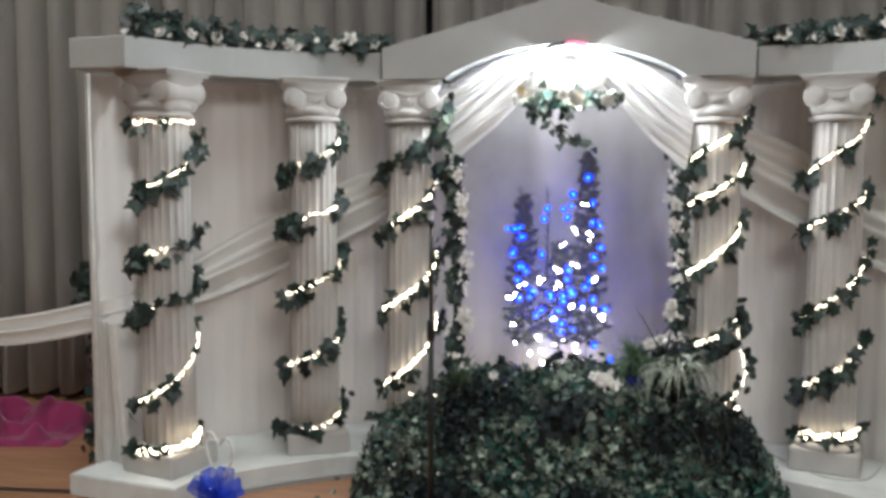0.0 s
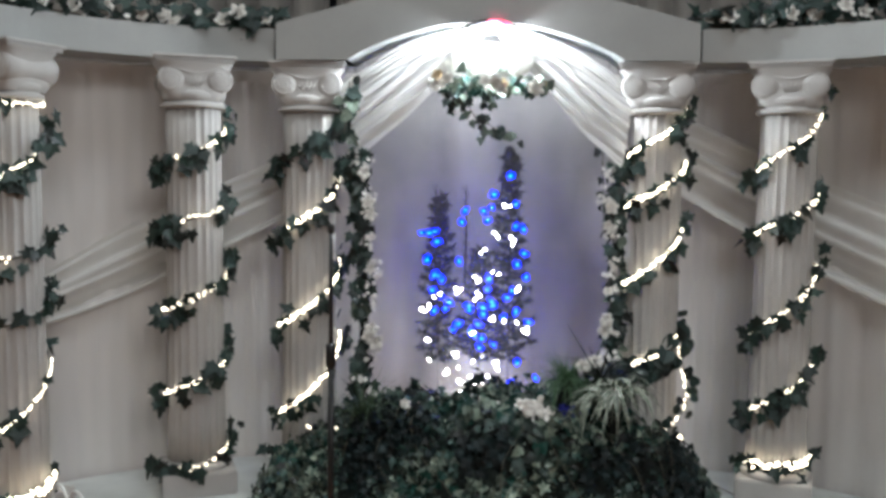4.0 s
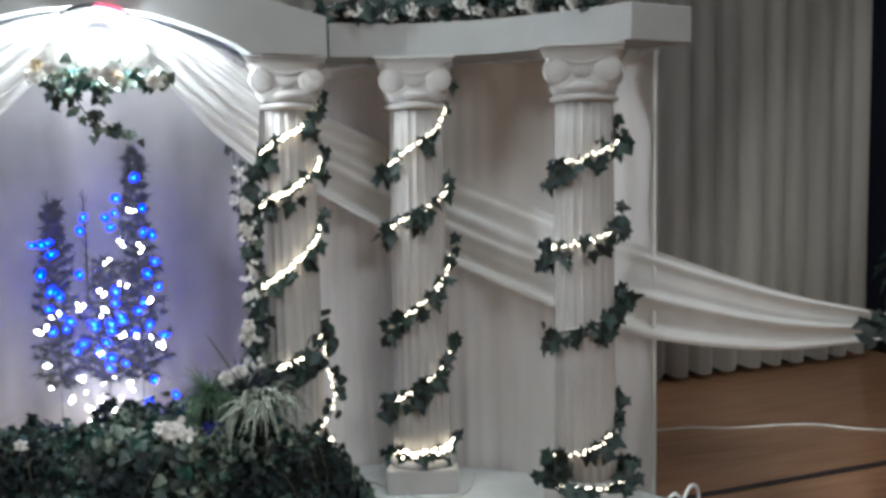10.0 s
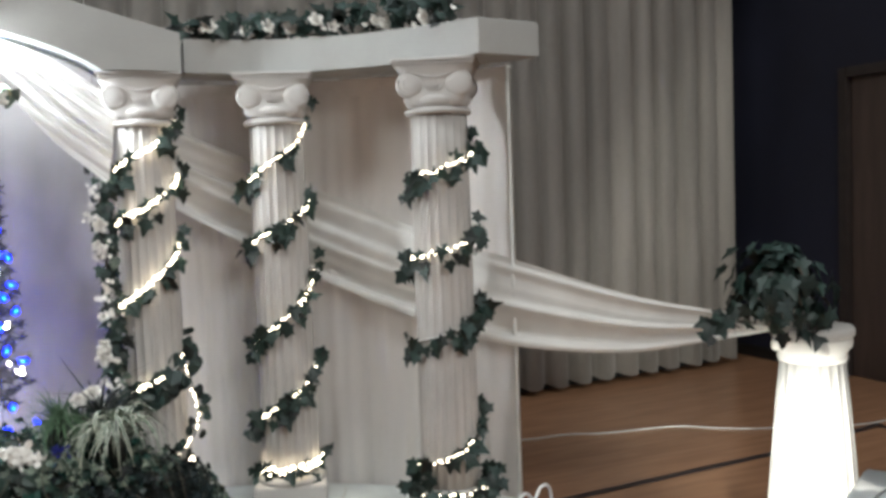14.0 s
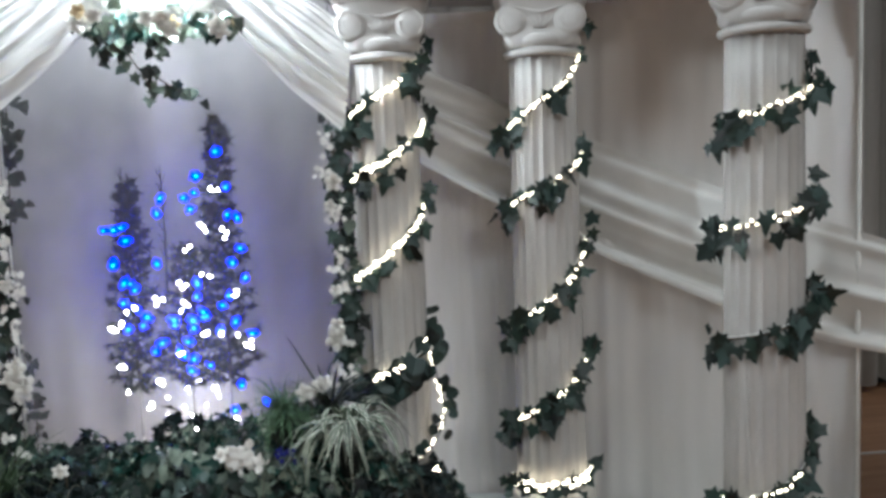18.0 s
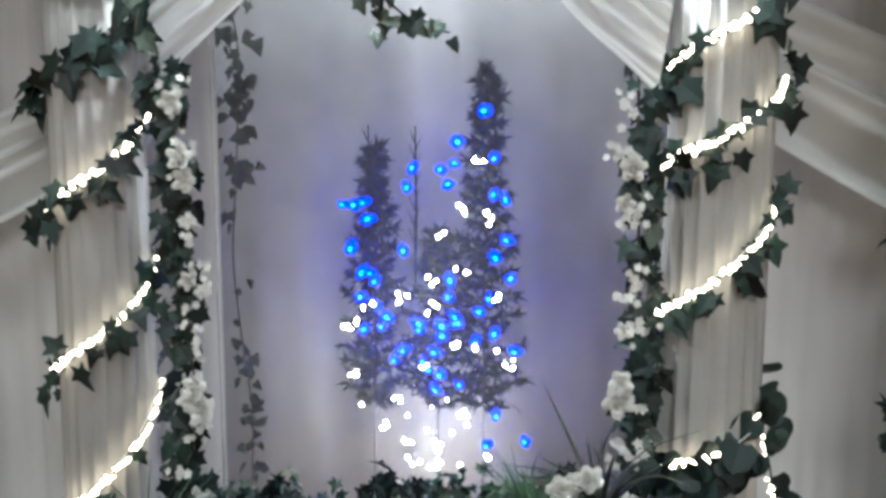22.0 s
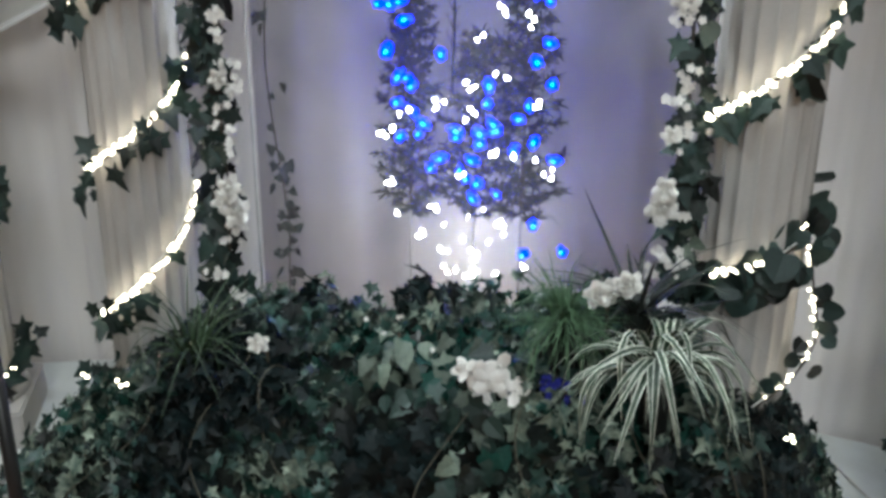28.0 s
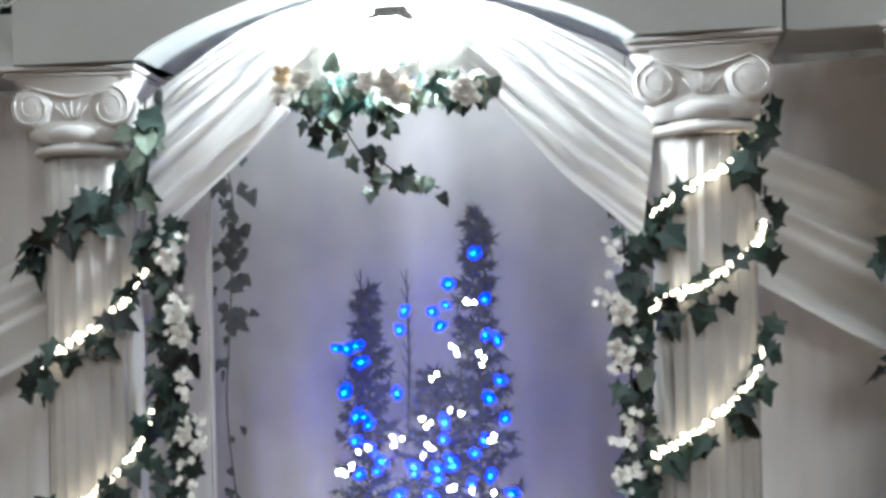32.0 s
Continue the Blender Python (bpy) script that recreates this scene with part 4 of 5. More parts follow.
# ---- upright strips of white blossom and ivy at the arch's inner sides ----
def flower_strip(x, y, z0, z1, label, inner, roses, wide=0.055):
    """Leaves to the column's side, clusters of small white blossom to the arch's side (inner is +1 or -1)."""
    top = thing("flower_strip", label, "garland", (x, y, 0), 0, "flower strips of the arch")
    lean = [Vector((0.02 * math.sin(4 * k / 20 + x) + 0.035 * inner * (1 - k / 20) ** 2, 0.01 * math.cos(k), z0 + (z1 - z0) * k / 20)) for k in range(21)]
    part("vine_stem", tube(bmesh.new(), [Vector((0, 0, DECK_Z))] + lean, 0.004, 5), STEM, top, "thin brown stem")
    for k in range(200):
        p = lean[RNG.randrange(21)] + Vector((RNG.uniform(-wide, wide * 0.6) * inner, RNG.uniform(-0.045, 0.03), RNG.uniform(-0.03, 0.03)))
        add_leaf(top, p, (RNG.uniform(-0.5, 0.5), -1, 0.3), (RNG.uniform(-0.6, 0.6), 0, -1), RNG.uniform(0.034, 0.066), STARLEAVES if k % 4 else LEAVES)
    for k in range(15):
        at = lean[min(20, int((k + RNG.random()) / 15 * 20.9))] + Vector((inner * wide * RNG.uniform(0.0, 1.0), -0.055, RNG.uniform(-0.03, 0.03)))
        for j in range(RNG.randrange(5, 10)):
            blossom(top, STAR, at + Vector((RNG.gauss(0, 0.017), RNG.uniform(-0.015, 0.01), RNG.gauss(0, 0.022))), (RNG.uniform(-0.5, 0.5), -1, 0.2), RNG.uniform(0.017, 0.027))
    for dx, z, size in roses:
        blossom(top, ROSE, Vector((dx, -0.075, z)), (0, -1, 0.3), size)


flower_strip(-0.555, 5.42, 0.42, 1.62, "upright strip of white blossoms and ivy beside a column", 1,
             [(0.07, 0.83, 0.075), (0.085, 0.775, 0.085), (0.05, 0.80, 0.06), (0.05, 1.40, 0.07), (0.06, 1.345, 0.065), (0.03, 1.53, 0.06), (0.06, 1.10, 0.05)])
flower_strip(0.59, 5.42, 0.45, 1.56, "upright strip of white blossoms and ivy beside a column", -1,
             [(-0.045, 0.855, 0.08), (-0.04, 0.90, 0.06), (-0.03, 1.39, 0.065), (-0.045, 1.31, 0.05), (-0.04, 1.02, 0.045)], 0.042)


def sprig(name, label, pts, n, pool, size, spread, category="ivy", flowers=0):
    top = thing(name, label, category, (0, 0, 0))
    line = glide(pts, 24)
    part("vine_stem", tube(bmesh.new(), line, 0.003, 5), STEM, top, "thin brown stem")
    for k in range(n):
        p = line[RNG.randrange(25)] + jitter(spread)
        add_leaf(top, p, (RNG.uniform(-0.6, 0.6), -1, 0.3), (RNG.uniform(-0.8, 0.8), 0, -0.8), RNG.uniform(0.7, 1.2) * size, pool)
    for k in range(flowers):
        blossom(top, ROSE if k % 5 else ROSE_CREAM, line[RNG.randrange(25)] + jitter(spread * 0.7) + Vector((0, -0.04, 0.0)), (0, -1, -0.1), RNG.uniform(0.045, 0.075))
    return top


sprig("hanging_ivy", "ivy sprig hanging behind the veil", [(-0.68, 5.915, 2.245), (-0.66, 6.08, 1.82), (-0.65, 6.10, 1.68), (-0.66, 6.11, 1.56), (-0.67, 6.11, 1.32)], 70, DARKLEAVES, 0.05, 0.06)
sprig("hanging_ivy", "bushy ivy vine trailing to the floor behind the veil", [(-0.67, 6.11, 1.32), (-0.69, 6.11, 1.05), (-0.675, 6.12, 0.80), (-0.645, 6.12, 0.56), (-0.64, 6.12, 0.40), (-0.66, 6.12, 0.06)], 44, DARKLEAVES, 0.045, 0.045)
trail = sprig("hanging_ivy", "ivy sprig hanging behind the veil", [(0.60, 6.14, 1.65), (0.61, 6.13, 1.45), (0.62, 6.13, 1.2)], 14, DARKLEAVES, 0.045, 0.035)
part("vine_stem", tube(bmesh.new(), glide([(0.60, 6.14, 1.65), (0.605, 6.10, 1.9), (0.62, 5.975, 2.245)], 10), 0.002, 4), STEM, trail, "thin brown stem")
sprig("column_ivy", "ivy sprig at a column's capital", [(-0.60, 5.40, 1.93), (-0.60, 5.38, 1.82), (-0.62, 5.37, 1.70)], 22, LEAVES, 0.07, 0.035)
sprig("hanging_ivy", "long ivy vine hanging down behind the sheer panel's edge", [(-2.46, 5.16, 0.90), (-2.44, 5.15, 0.66), (-2.45, 5.15, 0.36), (-2.47, 5.15, 0.05)], 42, DARKLEAVES, 0.055, 0.03)
sprig("hanging_ivy", "bushy ivy bunch tied at the sheer panel's edge", [(-2.42, 5.16, 1.04), (-2.46, 5.15, 0.98), (-2.48, 5.14, 0.92)], 40, DARKLEAVES, 0.075, 0.06)

# ---- flower cluster and lamp at the crown of the arch ----
crown = sprig("crown_bouquet", "bouquet of white flowers and ivy hanging under the arch's crown", [(-0.21, 5.33, 1.93), (-0.08, 5.31, 1.915), (0.10, 5.31, 1.91), (0.25, 5.33, 1.92)], 120, GREENLEAVES, 0.045, 0.03, "bouquet", 11)
for pts in ([(-0.08, 5.32, 1.9), (-0.07, 5.33, 1.83), (-0.03, 5.33, 1.76), (0.0, 5.33, 1.70)], [(-0.13, 5.33, 1.9), (-0.14, 5.33, 1.82)], [(-0.01, 5.33, 1.77), (0.04, 5.33, 1.73), (0.09, 5.33, 1.70), (0.15, 5.33, 1.685)], [(0.02, 5.33, 1.9), (0.03, 5.33, 1.82)]):
    line = glide(pts, 12)
    part("trailing_stem", tube(bmesh.new(), line, 0.0025, 4), STEM, crown, "thin trailing stem")
    for k in range(17):
        add_leaf(crown, line[RNG.randrange(13)] + jitter(0.025), (0, -1, 0.2), (RNG.uniform(-0.7, 0.7), 0, -1), RNG.uniform(0.03, 0.048), LEAVES)
for x, z in ((-0.10, 1.965), (0.08, 1.97)):
    add_leaf(crown, Vector((x, 5.33, z)), (0, -1, 0), (0.2, 0, 1), 0.055, GREENLEAVES)
arch_lamp = thing("clip_lamp", "lit clip-on arch lamp with a red and black hood", "lamp", (0.02, 5.36, 2.145))
for name, a0, a1, mat, lab in (("hood_end", -0.13, -0.105, STEEL, "steel end cap"), ("hood", -0.105, 0.0, BLACK, "black hood"), ("hood", 0.0, 0.09, RED, "red translucent hood"), ("hood_end", 0.09, 0.115, STEEL, "steel end cap")):
    bm = bmesh.new()
    grid(bm, lambda u, v: (a0 + (a1 - a0) * u, -0.035 + 0.02 * math.cos(math.pi * v) - 0.0, 0.030 - 2.0 * (a0 + (a1 - a0) * u) ** 2 + 0.018 * math.sin(math.pi * v) - 0.0), 6, 6)
    bmesh.ops.solidify(bm, geom=bm.faces[:], thickness=0.003)
    part(name, bm, mat, arch_lamp, lab)
part("diffuser", box(bmesh.new(), -0.10, 0.09, -0.03, 0.02, -0.006, 0.004, 0.002), LAMPGLOW, arch_lamp, "glowing white diffuser", False)
# emissive strip added for the red glow that the lamp gives its hood
part("hood_glow", box(bmesh.new(), -0.01, 0.06, -0.062, -0.056, 0.028, 0.04, 0.002), REDGLOW, arch_lamp, "glowing strip added for the red glow of the hood", False)

# ---- trees of lights behind the veil ----
def light_tree(x, y, h, r, label):
    top = thing("fir_tree", label, "christmas tree", (x, y, 0), 0, "lit fir trees")
    top.scale = (1, 0.6, 1)
    part("stake", tube(bmesh.new(), [(0, 0, 0), (0, 0, 0.3), (0, 0, 0.56)], 0.005, 6), PLASTER, top, "thin white stake")
    part("trunk", tube(bmesh.new(), [(0, 0, 0.54), (0, 0, h * 0.7), (0, 0, h)], 0.007, 6, 0.3), STEM, top)
    for j in range(int(h * 46)):
        f = (j + 0.5) / int(h * 46)
        z = 0.50 + (h - 0.50) * f
        a = j * 2.4 + RNG.uniform(-0.4, 0.4)
        rr = (r * (1 - f) ** 0.75 + 0.018) * RNG.uniform(0.7, 1.25) * (0.55 if f < 0.06 else 1)
        out = Vector((math.cos(a), math.sin(a), 0))
        tip = Vector((0, 0, z + rr * RNG.uniform(0.1, 0.5))) + out * rr
        bm = bmesh.new()
        tube(bm, [(0, 0, z), tip], 0.003, 4, 0.4)
        for k in range(58):
            s = RNG.uniform(0.1, 1.05)
            p = Vector((0, 0, z)).lerp(tip, s)
            d = (out * 0.7 + jitter(0.9)).normalized() * RNG.uniform(0.025, 0.055)
            w = d.cross(jitter(1)).normalized() * 0.0065
            bm.faces.new([bm.verts.new(q) for q in (p - w, p + w, p + d)])
        part("branch", bm, FIR, top, smooth=False)
    return top


light_tree(0.13, 6.27, 1.66, 0.115, "slim dark fir tree with blue and white lights")
light_tree(-0.25, 6.27, 1.40, 0.10, "slim dark fir tree with blue lights")
light_tree(-0.03, 6.28, 1.12, 0.16, "short dark fir tree with blue and white lights")
for x in (-0.11, -0.27):
    top = thing("fir_twig", "bare dark fir tip", "twig", (x, 6.27, 0))
    part("stalk", tube(bmesh.new(), [(0, 0, 0.9), (0.004, 0, 1.2), (0, 0, 1.47)], 0.008, 5, 0.3), FIR, top)
    for k in range(14):
        z = 1.05 + 0.028 * k
        part("needle", tube(bmesh.new(), [(0, 0, z), (0.022 * (-1) ** k, 0, z + 0.05)], 0.003, 4, 0.3), FIR, top)
net = thing("tree_lights", "string of lit blue and white bulbs spread over fir trees", "string lights", (0, 6.20, 0))
BLUES = [(0.13, 1.52), (0.04, 1.42), (0.16, 1.37), (-0.11, 1.33), (-0.13, 1.27), (-0.01, 1.33), (0.03, 1.35), (0.01, 1.28), (0.16, 1.25), (0.20, 1.24),
         (-0.30, 1.21), (-0.34, 1.21), (-0.27, 1.22), (-0.26, 1.16), (0.21, 1.11), (0.17, 1.05), (-0.14, 1.06), (-0.31, 1.07), (0.22, 0.98), (-0.27, 0.99),
         (-0.23, 0.96), (-0.28, 0.90), (0.02, 0.97), (0.12, 0.87), (0.17, 0.79), (0.24, 0.74), (-0.21, 0.80), (-0.08, 0.80), (-0.01, 0.81), (0.05, 0.83),
         (-0.14, 0.72), (-0.03, 0.72), (-0.07, 0.68), (-0.02, 0.60), (0.05, 0.61), (0.18, 0.52), (0.28, 0.44), (0.15, 0.41), (-0.19, 0.84)]
WHITES = [(0.11, 1.36), (0.05, 1.20), (0.14, 1.17), (-0.01, 1.12), (-0.06, 0.97), (0.08, 1.00), (0.18, 0.92), (-0.16, 0.91), (-0.05, 0.87), (-0.27, 0.86),
          (-0.32, 0.81), (-0.34, 0.79), (0.05, 0.76), (0.15, 0.73), (0.23, 0.69), (-0.07, 0.67), (-0.31, 0.63), (-0.15, 0.56), (0.07, 0.51), (-0.20, 0.45),
          (-0.13, 0.40), (0.00, 0.39), (-0.10, 0.33), (-0.03, 0.33), (-0.07, 0.25), (0.14, 0.36)]


def net_bulb(pool, x, z, lo, hi):
    turn = Matrix.Rotation(RNG.uniform(0, 6.28), 4, "Y")
    put("bulb", RNG.choice(pool), net, Matrix.Translation((x, RNG.uniform(lo, hi), z)) @ turn @ Matrix.Diagonal((RNG.uniform(0.75, 1.3), 0.8, RNG.uniform(0.6, 1.0), 1)))


for x, z in BLUES:
    net_bulb(BLUE_BULBS, x, z, -0.02, 0.03)
for x, z in WHITES:
    for k in range(RNG.randrange(2, 4)):
        net_bulb(WHITE_BULBS, x + RNG.gauss(0, 0.015), z + RNG.gauss(0, 0.010), -0.02, 0.03)
for k in range(14):
    net_bulb(BLUE_BULBS, min(0.2, max(-0.27, RNG.gauss(-0.06, 0.10))), RNG.gauss(0.77, 0.08), 0.0, 0.05)
for k in range(13):
    net_bulb(WHITE_BULBS, RNG.gauss(-0.07, 0.09), RNG.gauss(0.38, 0.08), 0.04, 0.14)
for wx, wr, wh in ((0.13, 0.13, 1.55), (-0.25, 0.10, 1.30)):
    coil = [(wx + wr * (1 - 0.8 * k / 60) * math.cos(k * 0.62), 0.07 + 0.05 * math.sin(k * 0.62), 0.50 + (wh - 0.5) * k / 60) for k in range(61)]
    part("wire", tube(bmesh.new(), coil, 0.0012, 4), BLACK, net, "thin dark wire")

# ---- planted bed before the arch ----
bed = thing("ivy_bed", "low mounded bed of dark green ivy before the arch", "planting")


RIDGE = [(-0.965, 0.0), (-0.94, 0.16), (-0.87, 0.27), (-0.76, 0.35), (-0.6, 0.43), (-0.45, 0.48), (-0.2, 0.515), (0.1, 0.54), (0.4, 0.55), (0.62, 0.51), (0.78, 0.42), (0.90, 0.31), (1.0, 0.18), (1.08, 0.0)]


def mound(x, y):
    """The mound's height over the floor: steep to the front, highest before the arch, lumpy all over."""
    h = 0.0
    x = x / (1 - (0.24 if x < 0 else 0.12) * min(1.0, max(0.0, (4.85 - y) / 0.4)))
    for (xa, ha), (xb, hb) in zip(RIDGE, RIDGE[1:]):
        if xa <= x <= xb:
            h = ha + (hb - ha) * (x - xa) / (xb - xa)
    f = min(1.0, max(0.0, (y - 4.45) / 0.62))
    b = min(1.0, max(0.0, (5.68 - y) / 0.14))
    lumps = 1 + 0.15 * noise.noise((x * 4, y * 4, 0.3)) + 0.14 * noise.noise((x * 10, y * 10, 3.3))
    return h * (f * f * (3 - 2 * f)) * b * lumps


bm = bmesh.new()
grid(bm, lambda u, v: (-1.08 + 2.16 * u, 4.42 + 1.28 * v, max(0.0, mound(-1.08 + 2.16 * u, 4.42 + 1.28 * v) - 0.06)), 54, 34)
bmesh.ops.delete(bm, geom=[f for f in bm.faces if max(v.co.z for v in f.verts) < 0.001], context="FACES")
part("soil", bm, MOSS, bed, "moss under the leaves, gap shade put in its colour")
spots = []
while len(spots) < 6400:
    x, y = RNG.uniform(-1.1, 1.08), RNG.uniform(4.42, 5.62)
    z = mound(x, y)
    if z < 0.015 and RNG.random() < 0.97:
        continue
    gx, gy = (mound(x + 0.03, y) - mound(x - 0.03, y)) / 0.06, (mound(x, y + 0.03) - mound(x, y - 0.03)) / 0.06
    spots.append((Vector((x, y, max(0.012, z + RNG.uniform(-0.06, 0.05) + 0.05 * noise.noise((x * 13, y * 13, 4.0))))), Vector((-gx, -max(gy, -0.5) - 0.5, 0.75))))
spots.sort(key=lambda s: (s[0] - Vector((0.1, 4.95, 0.5))).length)


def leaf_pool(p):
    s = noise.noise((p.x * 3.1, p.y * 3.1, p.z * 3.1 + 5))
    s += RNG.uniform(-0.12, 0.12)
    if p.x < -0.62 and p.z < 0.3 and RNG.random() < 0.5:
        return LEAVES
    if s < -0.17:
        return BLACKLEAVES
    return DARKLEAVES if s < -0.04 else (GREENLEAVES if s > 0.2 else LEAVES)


for p, o in spots[:300]:
    add_leaf(bed, p, o, (RNG.uniform(-0.7, 0.7), -0.6, -0.6), RNG.uniform(0.034, 0.062), leaf_pool(p))


def joined_leaves(name, items, mat, parent, label):
    """Many small leaves as one mesh."""
    lobes = [(0, 0), (-0.33, -0.2), (-0.27, 0.08), (-0.58, 0.4), (-0.2, 0.48), (0, 1.0), (0.2, 0.48), (0.58, 0.4), (0.27, 0.08), (0.33, -0.2)]
    verts, faces = [], []
    for m in items:
        n = len(verts)
        verts += [m @ Vector((x, y, 0.34 * abs(x) - 0.28 * y * y)) for x, y in lobes] + [m @ Vector((0, 0.35, -0.05))]
        faces += [(n + i, n + (i + 1) % 10, n + 10) for i in range(10)]
    me = bpy.data.meshes.new(name)
    me.from_pydata(verts, [], faces)
    me.materials.append(mat)
    return tagged(put(name, me, parent, label=label), kind="stuff")


rest = {0: [], 1: [], 2: [], 3: []}
for p, o in spots[300:]:
    pool = leaf_pool(p)
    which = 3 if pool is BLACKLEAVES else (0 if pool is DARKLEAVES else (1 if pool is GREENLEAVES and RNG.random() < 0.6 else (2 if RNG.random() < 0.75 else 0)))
    rest[which].append(frame_at(p, o + jitter(0.95), Vector((RNG.uniform(-0.7, 0.7), -0.6, -0.6)) + jitter(0.7), RNG.uniform(0.024, 0.056)))
joined_leaves("dark_leaves", rest[0], BEDLEAF, bed, "dark ivy leaves")
joined_leaves("green_leaves", rest[1], EMERALD, bed, "brighter green ivy leaves")
joined_leaves("shaded_leaves", rest[3], SHADELEAF, bed, "blackish green ivy leaves, deep shade put in their colour")
joined_leaves("pale_leaves", rest[2], IVYPALE, bed, "grey-green ivy leaves")
for k in range(9):
    x0 = RNG.uniform(-0.8, 0.8)
    pts = []
    for j in range(7):
        x, y = x0 + 0.03 * j * math.sin(x0 * 9 + j * 0.7), 5.1 - 0.07 * j
        pts.append((x, y, max(0.01, mound(x, y) + RNG.uniform(-0.01, 0.06))))
    part("runner", tube(bmesh.new(), glide(pts, 30), 0.0016, 4), RUNNER, bed, "bare pale brown runner")


SPIDER = material("spider_plant_green", (0.026, 0.052, 0.028), rough=0.5, vary=0.4, spread=0.4)


def blade_mesh(mat, long, wide, droop, up, edge_mat=None):
    bm = bmesh.new()

    path, r, h = [], 0.0, 0.0
    for k in range(13):
        path.append((r, h))
        s = min(1.0, max(0.0, (k / 12 - 0.08) / 0.62))
        ang = up - droop * s * s * (3 - 2 * s)
        r, h = r + long / 12 * math.cos(ang), h + long / 12 * math.sin(ang)

    def at(u, v):
        w = wide * (1 - 0.97 * v ** 2.2) * (u - 0.5)
        r, h = path[int(round(v * 12))]
        return (r, w, h + 0.3 * abs(w))
    grid(bm, at, 6, 12)
    me = mesh_of("blade", bm, mat)
    if edge_mat:
        me.materials.append(edge_mat)
        for k, f in enumerate(me.polygons):
            f.material_index = 1 if k % 6 in (0, 5) else 0
    return me


def tuft(name, label, at, n, mat, long, wide, ups, droops, edge_mat=None):
    top = thing(name, label, "plant", at)
    part("crown", lathe(bmesh.new(), [(0.03, -0.10), (0.028, 0.0), (0.012, 0.03)], 10), MOSS, top)
    pool = [blade_mesh(mat, long * RNG.uniform(0.55, 1.15), wide, RNG.uniform(*droops), RNG.uniform(*ups), edge_mat) for _ in range(22)]
    for k in range(n):
        a = 360 * k / n + RNG.uniform(-12, 12)
        put("blade", RNG.choice(pool), top, pose(0.01 * math.cos(radians(a)), 0.01 * math.sin(radians(a)), RNG.uniform(-0.02, 0.02), RNG.uniform(-22, 22), RNG.uniform(-14, 14), a))
    return top


tuft("spider_plant", "arching cream-striped spider plant rising from the ivy bed", (0.552, 5.02, 0.585), 70, SPIDER, 0.34, 0.0175, (0.75, 1.52), (1.7, 3.1), CREAMEDGE)
tuft("grass_tuft", "loose tuft of green grass in the ivy bed", (-0.49, 5.10, 0.465), 70, GRASSY, 0.30, 0.0055, (0.9, 1.55), (0.7, 2.6))
tuft("spiky_plant", "dark spiky dracaena behind the striped plant", (0.51, 5.19, 0.66), 40, SPIKE, 0.27, 0.011, (0.5, 1.5), (0.1, 1.1))
FERN = material("fresh_fern_green", (0.09, 0.17, 0.085), rough=0.6, vary=0.4, spread=0.4)
fern = tuft("fern", "feathery green fern in the ivy bed", (0.36, 5.09, 0.665), 320, FERN, 0.17, 0.0035, (0.0, 1.5), (0.2, 2.0))


def flower_group(name, label, me, at, n, size, spread):
    top = thing(name, label, "flowers", at)
    part("stem", tube(bmesh.new(), [(0, 0.03, -0.16), (0, 0.02, -0.05), (0, 0.012, 0.0)], 0.004, 5), STEM, top)
    for k in range(n):
        blossom(top, me, Vector((RNG.uniform(-1, 1) * spread, RNG.uniform(-0.03, 0.0), RNG.uniform(-0.8, 0.8) * spread * 0.7)), (RNG.uniform(-0.3, 0.3), -1, 0.35), size * RNG.uniform(0.85, 1.15))


flower_group("orchid_spray", "spray of large white orchids in the ivy bed", ORCHID, (0.24, 4.98, 0.585), 7, 0.060, 0.066)
flower_group("gardenia", "white gardenia bloom in the ivy bed", ROSE, (-0.293, 5.05, 0.575), 2, 0.045, 0.014)
flower_group("gardenia", "white gardenia bloom beside the spiky plant", ROSE, (0.445, 5.1, 0.755), 4, 0.058, 0.05)
flower_group("white_stars", "tiny white blossoms among the ivy", STAR, (0.0, 5.10, 0.60), 10, 0.011, 0.09)
flower_group("white_stars", "tiny white blossoms low in the ivy", STAR, (-0.62, 4.66, 0.22), 6, 0.011, 0.14)
flower_group("blue_blossoms", "cluster of small deep blue blossoms in the ivy bed", SPECK, (0.375, 4.97, 0.585), 18, 0.017, 0.045)
leftover = thing("bed_lights", "few lit warm-white bulbs among the ivy", "string lights")
for x, y, z in ((-0.575, 4.95, 0.49), (-0.590, 4.95, 0.485), (-0.60, 4.955, 0.495), (-0.69, 4.98, 0.48), (-0.70, 4.98, 0.485), (0.83, 5.10, 0.45), (0.845, 5.10, 0.445), (0.838, 5.095, 0.46)):
    put("bulb", WARM_BULB, leftover, Matrix.Translation((x, y, z)))

